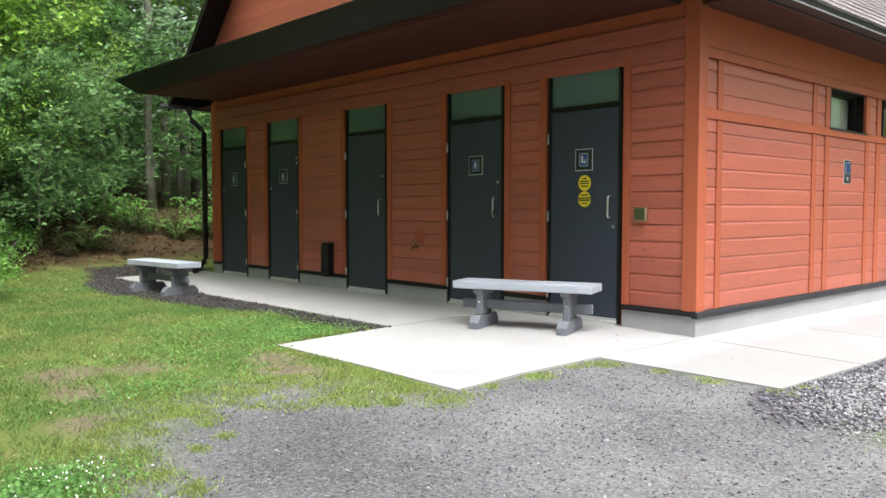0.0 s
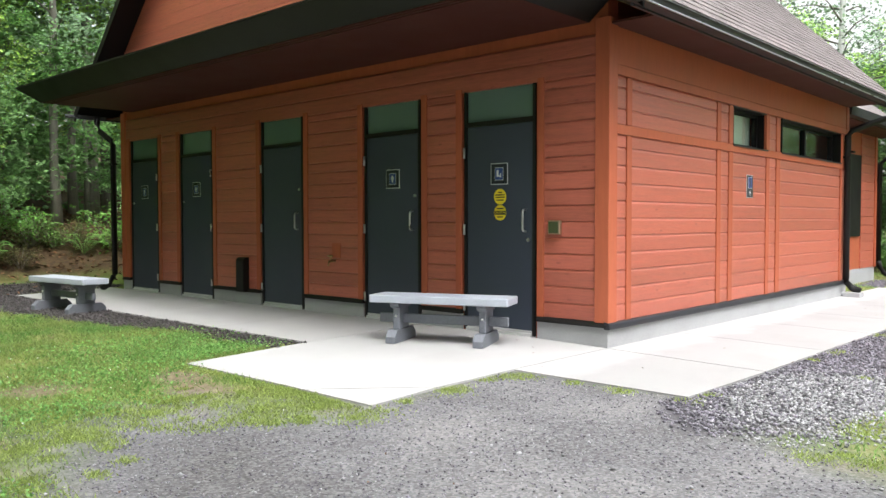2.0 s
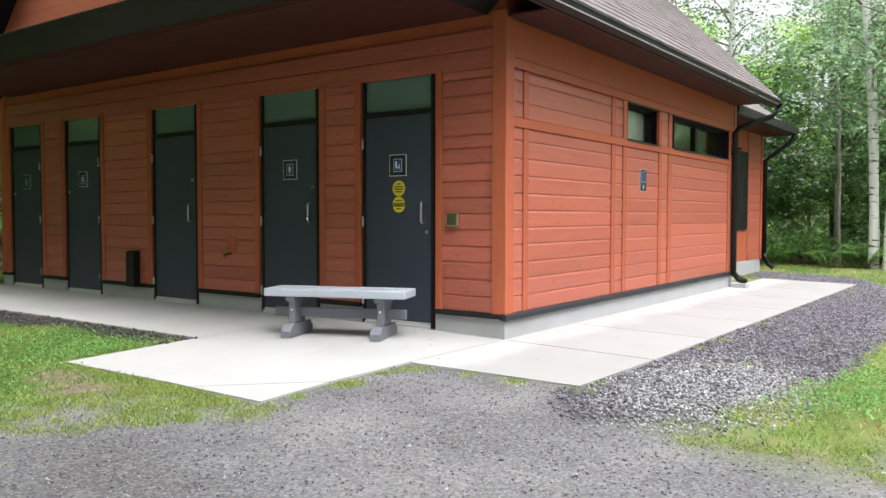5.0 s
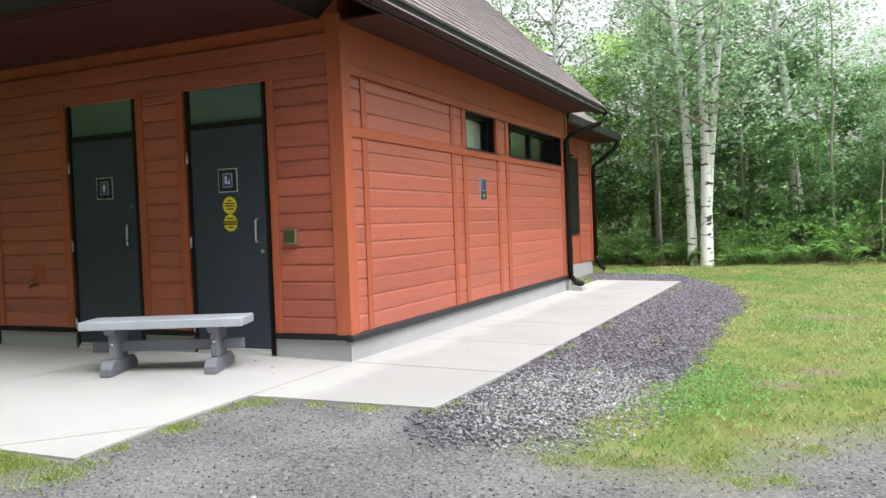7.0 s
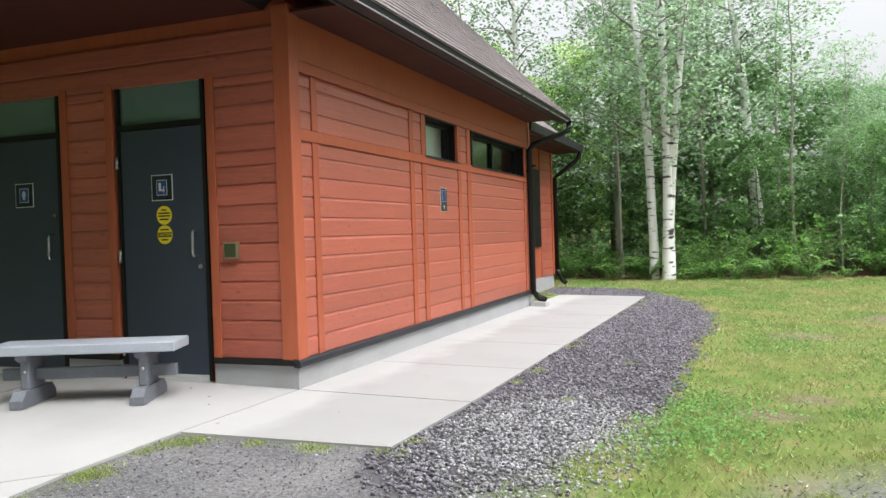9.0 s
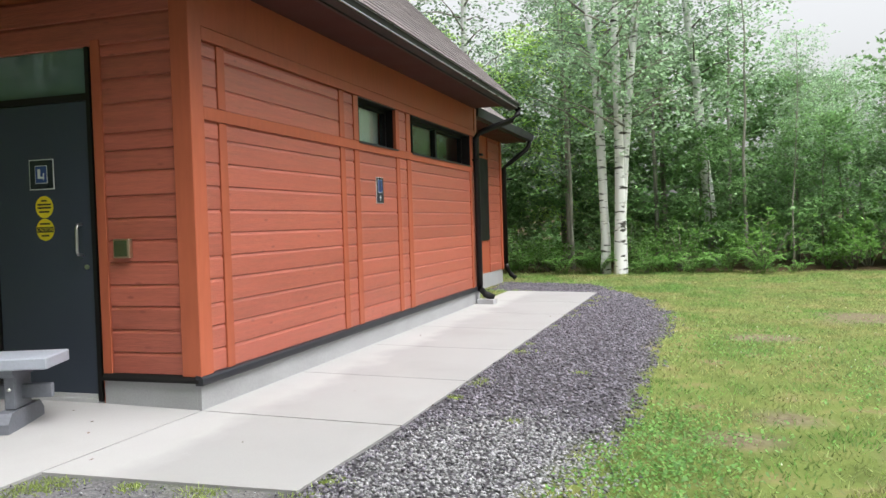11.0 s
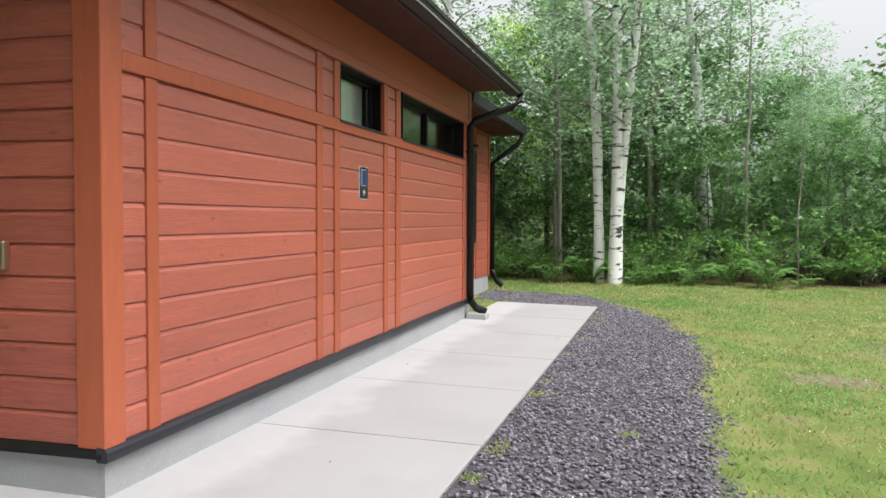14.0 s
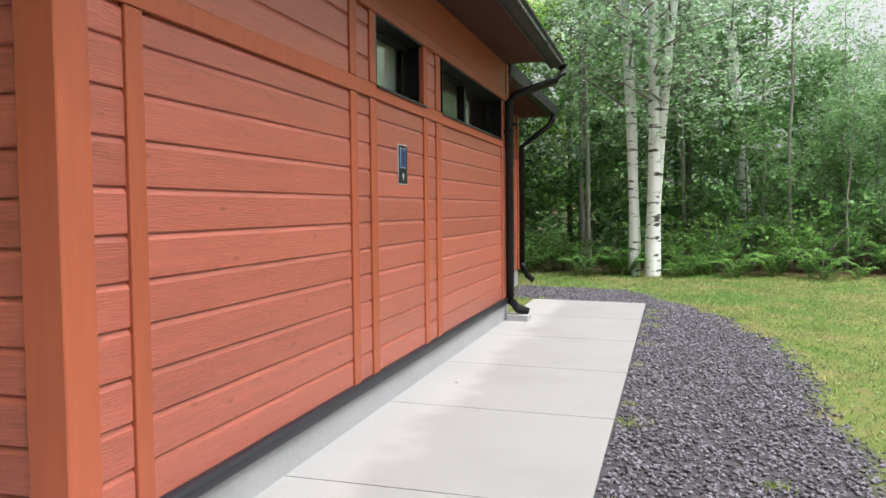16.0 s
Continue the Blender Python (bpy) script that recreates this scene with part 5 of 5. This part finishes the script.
# white birches at the edge of the clearing
def birch(name, base, points, radii, limbs, seed, label):
    t = thing(name, label, "birch tree", "white birches", at=(base[0], base[1], fall(*base)))
    rng = random.Random(seed)
    bm = tube([(0, 0, -0.2)] + points, radii, 12)
    trunk = part("trunk", bm, M_BIRCH, t, "white birch bark with dark bands")
    bm = bmesh.new()
    centres, rad = [], []
    top = len(points) - 1
    for i in range(limbs):
        f = 0.42 + 0.58 * (i + rng.random()) / limbs
        k = min(int(f * top), top - 1)
        root = Vector(points[k]).lerp(Vector(points[k + 1]), f * top - k)
        a = i * 2.4 + rng.uniform(-0.4, 0.4)
        reach = rng.uniform(0.7, 1.7)
        tip = root + Vector((math.cos(a) * reach, math.sin(a) * reach, reach * rng.uniform(0.1, 0.7)))
        add_tube(bm, [root, root.lerp(tip, 0.5) + Vector((0, 0, 0.1)), tip], [0.028, 0.018, 0.007], 5)
        for s in (0.5, 0.8, 1.05):
            centres.append(root.lerp(tip, s) + Vector((rng.uniform(-0.3, 0.3), rng.uniform(-0.3, 0.3), rng.uniform(-0.4, 0.15))))
            rad.append(rng.uniform(0.45, 0.85))
    part("branch_work", bm, M_BARK, t)
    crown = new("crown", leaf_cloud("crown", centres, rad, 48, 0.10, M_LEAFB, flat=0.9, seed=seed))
    crown.parent = t
    return t


birch("birch_tree", (20.55, 2.93), [(0, 0, 0.0), (0.02, -0.01, 0.8), (0.0, 0.01, 1.45), (0.01, 0.05, 2.9), (0.0, 0.11, 4.1), (0.0, 0.19, 5.1), (0.03, 0.29, 6.0), (0.1, 0.55, 9.5)], [0.14, 0.12, 0.11, 0.095, 0.105, 0.098, 0.09, 0.085, 0.03], 20, 21, "white birch with peeling bark and a torn dark scar")
birch("birch_tree", (20.4, 2.61), [(0, 0, 0.0), (0.0, -0.04, 1.3), (0.0, -0.05, 2.5), (0.02, -0.04, 3.5), (0.0, -0.02, 4.7), (0.02, 0.0, 6.0), (0.1, 0.08, 10.5)], [0.16, 0.135, 0.12, 0.105, 0.095, 0.09, 0.085, 0.04], 24, 22, "straight white birch trunk, the thickest of the group")
birch("birch_tree", (20.47, 2.54), [(0, 0, 0.0), (0.0, 0.0, 1.3), (0.0, -0.08, 2.5), (0.02, -0.17, 3.5), (0.04, -0.27, 4.7), (0.06, -0.42, 6.0), (0.2, -0.9, 10.0)], [0.13, 0.11, 0.1, 0.095, 0.092, 0.088, 0.08, 0.03], 22, 23, "white birch trunk leaning away from its twin")
birch("birch_tree", (24.0, 0.5), [(0, 0, 0.0), (0.0, 0.13, 1.7), (0.0, 0.24, 2.7), (0.0, 0.32, 3.7), (0.03, 0.38, 4.8), (0.1, 0.55, 6.2), (0.1, 0.9, 9.0)], [0.17, 0.15, 0.145, 0.135, 0.12, 0.11, 0.09, 0.03], 18, 24, "paler birch standing deeper among the saplings")
birch("birch_tree", (22.6, 6.6), [(0, 0, 0.0), (0.0, 0.0, 1.5), (0.0, 0.03, 3.0), (0.05, 0.1, 5.0), (0.1, 0.1, 7.2), (0.2, 0.1, 11.0)], [0.13, 0.11, 0.1, 0.095, 0.09, 0.07, 0.03], 34, 25, "slender birch rising behind the set-back wing")


# bushes, ferns and litter at the wood's edge
def bush(seed, leaf=None):
    rng = random.Random(seed)
    t = thing("bush", "low leafy shrub at the edge of the woods", "shrub", "undergrowth")
    centres, radii = [], []
    bm = bmesh.new()
    for i in range(16):
        a, r = rng.uniform(0, 6.28), rng.uniform(0.1, 0.75)
        tip = Vector((math.cos(a) * r, math.sin(a) * r, rng.uniform(0.35, 1.15) * (1.1 - 0.4 * r)))
        add_tube(bm, [(0, 0, -0.05), tip * 0.55 + Vector((0, 0, 0.08)), tip], [0.012, 0.009, 0.004], 4)
        centres.append(tip)
        radii.append(rng.uniform(0.3, 0.5))
    part("stem", bm, M_BARK, t)
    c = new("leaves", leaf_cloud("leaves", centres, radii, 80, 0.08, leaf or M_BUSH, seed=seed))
    c.parent = t
    return t


spots = [(21.9, 1.3, 0, 1.0), (22.3, -0.6, 60, 1.1), (22.0, -2.4, 120, 0.9), (22.6, -3.6, 200, 1.1), (22.1, -5.2, 20, 1.0), (22.9, -7.4, 80, 1.1), (21.7, 4.4, 160, 0.8), (22.3, 5.4, 240, 0.9), (23.4, -9.6, 300, 1.1), (1.0, 16.6, 10, 0.9), (3.0, 17.0, 100, 0.9), (-1.4, 15.9, 250, 1.0), (6.4, 16.6, 40, 0.7), (8.0, 16.4, 290, 0.8), (-3.2, 13.6, 140, 1.0), (20.9, 2.05, 170, 0.55), (22.8, 2.6, 222, 1.0), (3.6, 16.9, 11, 1.1), (5.7, 17.3, 77, 1.0), (9.2, 16.4, 98, 0.8), (2.2, 17.3, 320, 1.2), (23.4, 0.9, 31, 1.3), (23.1, -2.9, 71, 1.3), (10.4, 16.8, 9, 0.9), (0.0, 16.2, 59, 0.8), (3.1, 12.4, 200, 0.6)]
rb = random.Random(8)
spots += [(-3.5 + 0.33 * k, 15.0 + rb.uniform(-0.4, 1.3), rb.uniform(0, 360), rb.uniform(0.5, 0.95)) for k in range(24)]
put(bush(31), spots)


def fern(seed):
    rng = np.random.default_rng(seed)
    quads, bm = [], bmesh.new()
    t = thing("fern", "bright green bracken fern in a low clump", "fern", "ferns")
    for f in range(11):
        a = f * 0.571 * 2 + rng.uniform(-0.2, 0.2)
        length, up = rng.uniform(0.35, 0.6), rng.uniform(0.6, 1.0)
        d, side = np.array([math.cos(a), math.sin(a), 0]), np.array([-math.sin(a), math.cos(a), 0])
        line = [d * length * q + np.array([0, 0, up * (1.7 * q - 1.15 * q * q)]) for q in np.linspace(0, 1, 8)]
        add_tube(bm, [tuple(q) for q in line], [0.005] * 7 + [0.002], 4)
        for k in range(14):
            q = 0.2 + 0.8 * k / 14
            c = d * length * q + np.array([0, 0, up * (1.7 * q - 1.15 * q * q)])
            w = 0.16 * (1 - q) ** 0.7 + 0.02
            for s in (-1, 1):
                tip = c + side * s * w + d * 0.05 - np.array([0, 0, 0.02])
                quads.append([c - d * 0.014, (c + tip) / 2 - d * 0.022, tip, (c + tip) / 2 + d * 0.022])
    part("stem", bm, M_FERN, t)
    c = new("fronds", soup("fronds", np.array(quads), [(0, 1, 2, 3)], M_FERN))
    c.parent = t
    return t


rf = random.Random(5)
spots = [(20.6 + rf.uniform(-0.35, 0.7), 5.0 - 0.25 * k + rf.uniform(-0.35, 0.35), rf.uniform(0, 360), rf.uniform(0.35, 1.05)) for k in range(26)]
spots += [(21.6 + rf.uniform(0, 0.9), 4.8 - 0.9 * k + rf.uniform(-0.5, 0.5), rf.uniform(0, 360), rf.uniform(0.7, 1.2)) for k in range(14)]
spots += [(-2.0 + 0.62 * k, 16.2 + rf.uniform(-0.5, 1.6), rf.uniform(0, 360), rf.uniform(0.7, 1.2)) for k in range(22)]
put(fern(41), spots)

xs_b = [(1.8 + 0.23 * k, 14.8 + 0.04 * k + rf.uniform(-0.5, 1.0), rf.uniform(0, 360), rf.uniform(0.35, 0.6)) for k in range(0, 26, 2)]
scrub = bush(33, M_SCRUB)
tagged(scrub, "dull brownish scrub on the shaded bank", "shrub", "undergrowth")
put(scrub, xs_b)

# scattered bits on the concrete and the path
x, y = scatter(60, 0.6, 13.0, 0.0, 6.4)
top = np.where(on_slab(x, y), np.array([slab_z(a, b) for a, b in zip(x, y)]) + 0.003, heights(x, y) + 0.004)
n = len(x)
a = RNG.uniform(0, 6.28, n)
s = RNG.uniform(0.006, 0.018, n)
u = np.stack([np.cos(a) * s, np.sin(a) * s, RNG.uniform(0, 0.004, n)], 1)
w = np.stack([-np.sin(a) * s * 0.5, np.cos(a) * s * 0.5, RNG.uniform(0, 0.006, n)], 1)
p = np.stack([x, y, top], 1)
keep = ~((x > FX - 0.05) & (y > SY - 0.05))
tagged(new("path_debris", soup("path_debris", np.stack([p - u, p + w, p + u, p - w], 1)[keep], [(0, 1, 2, 3)], M_LITTER)), "bits of dead leaf on the concrete and gravel", "debris", kind="stuff")

# dead leaves on the bank and in the woods
x, y = scatter(16000, -4.0, 14.0, 14.2, 22.0)
keep = (RNG.random(len(x)) < pick("woods", x, y) * 0.8 + 0.05) & ~((x > 6.6) & (y < 14.4))
x, y = x[keep], y[keep]
z = np.array([fall(a, b) for a, b in zip(x, y)])
n = len(x)
a = RNG.uniform(0, 6.28, n)
u = np.stack([np.cos(a), np.sin(a), RNG.normal(0, 0.3, n)], 1) * RNG.uniform(0.03, 0.06, (n, 1))
w = np.stack([-np.sin(a), np.cos(a), RNG.normal(0, 0.3, n)], 1) * RNG.uniform(0.02, 0.04, (n, 1))
c = np.stack([x, y, z + 0.02], 1)
tagged(new("leaf_litter", soup("leaf_litter", np.stack([c - u, c + w, c + u, c - w], 1), [(0, 1, 2, 3)], M_LITTER)), "brown dead leaves over the wooded bank", "leaf litter", kind="stuff")



def far_leaves(name, n, x0, x1, y0, y1, top, size, label, seed):
    rng = np.random.default_rng(seed)
    x, y = rng.uniform(x0, x1, n), rng.uniform(y0, y1, n)
    base = np.array([fall(a, b) for a, b in zip(x, y)])
    c = np.stack([x, y, base + rng.random(n) ** 1.3 * top * (0.75 + 0.25 * np.sin(x * 0.9 + y * 0.7))], 1)
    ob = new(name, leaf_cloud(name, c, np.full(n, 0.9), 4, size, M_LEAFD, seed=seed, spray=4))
    return tagged(ob, label, "woods", kind="stuff")


far_leaves("far_undergrowth", 7000, 26.0, 44.0, -24.0, 26.0, 4.2, 0.34, "dense green undergrowth deep in the woods", 51)
far_leaves("far_undergrowth", 5000, -16.0, 22.0, 20.5, 34.0, 4.2, 0.34, "dense green undergrowth up the wooded bank", 52)
lay_shingles()
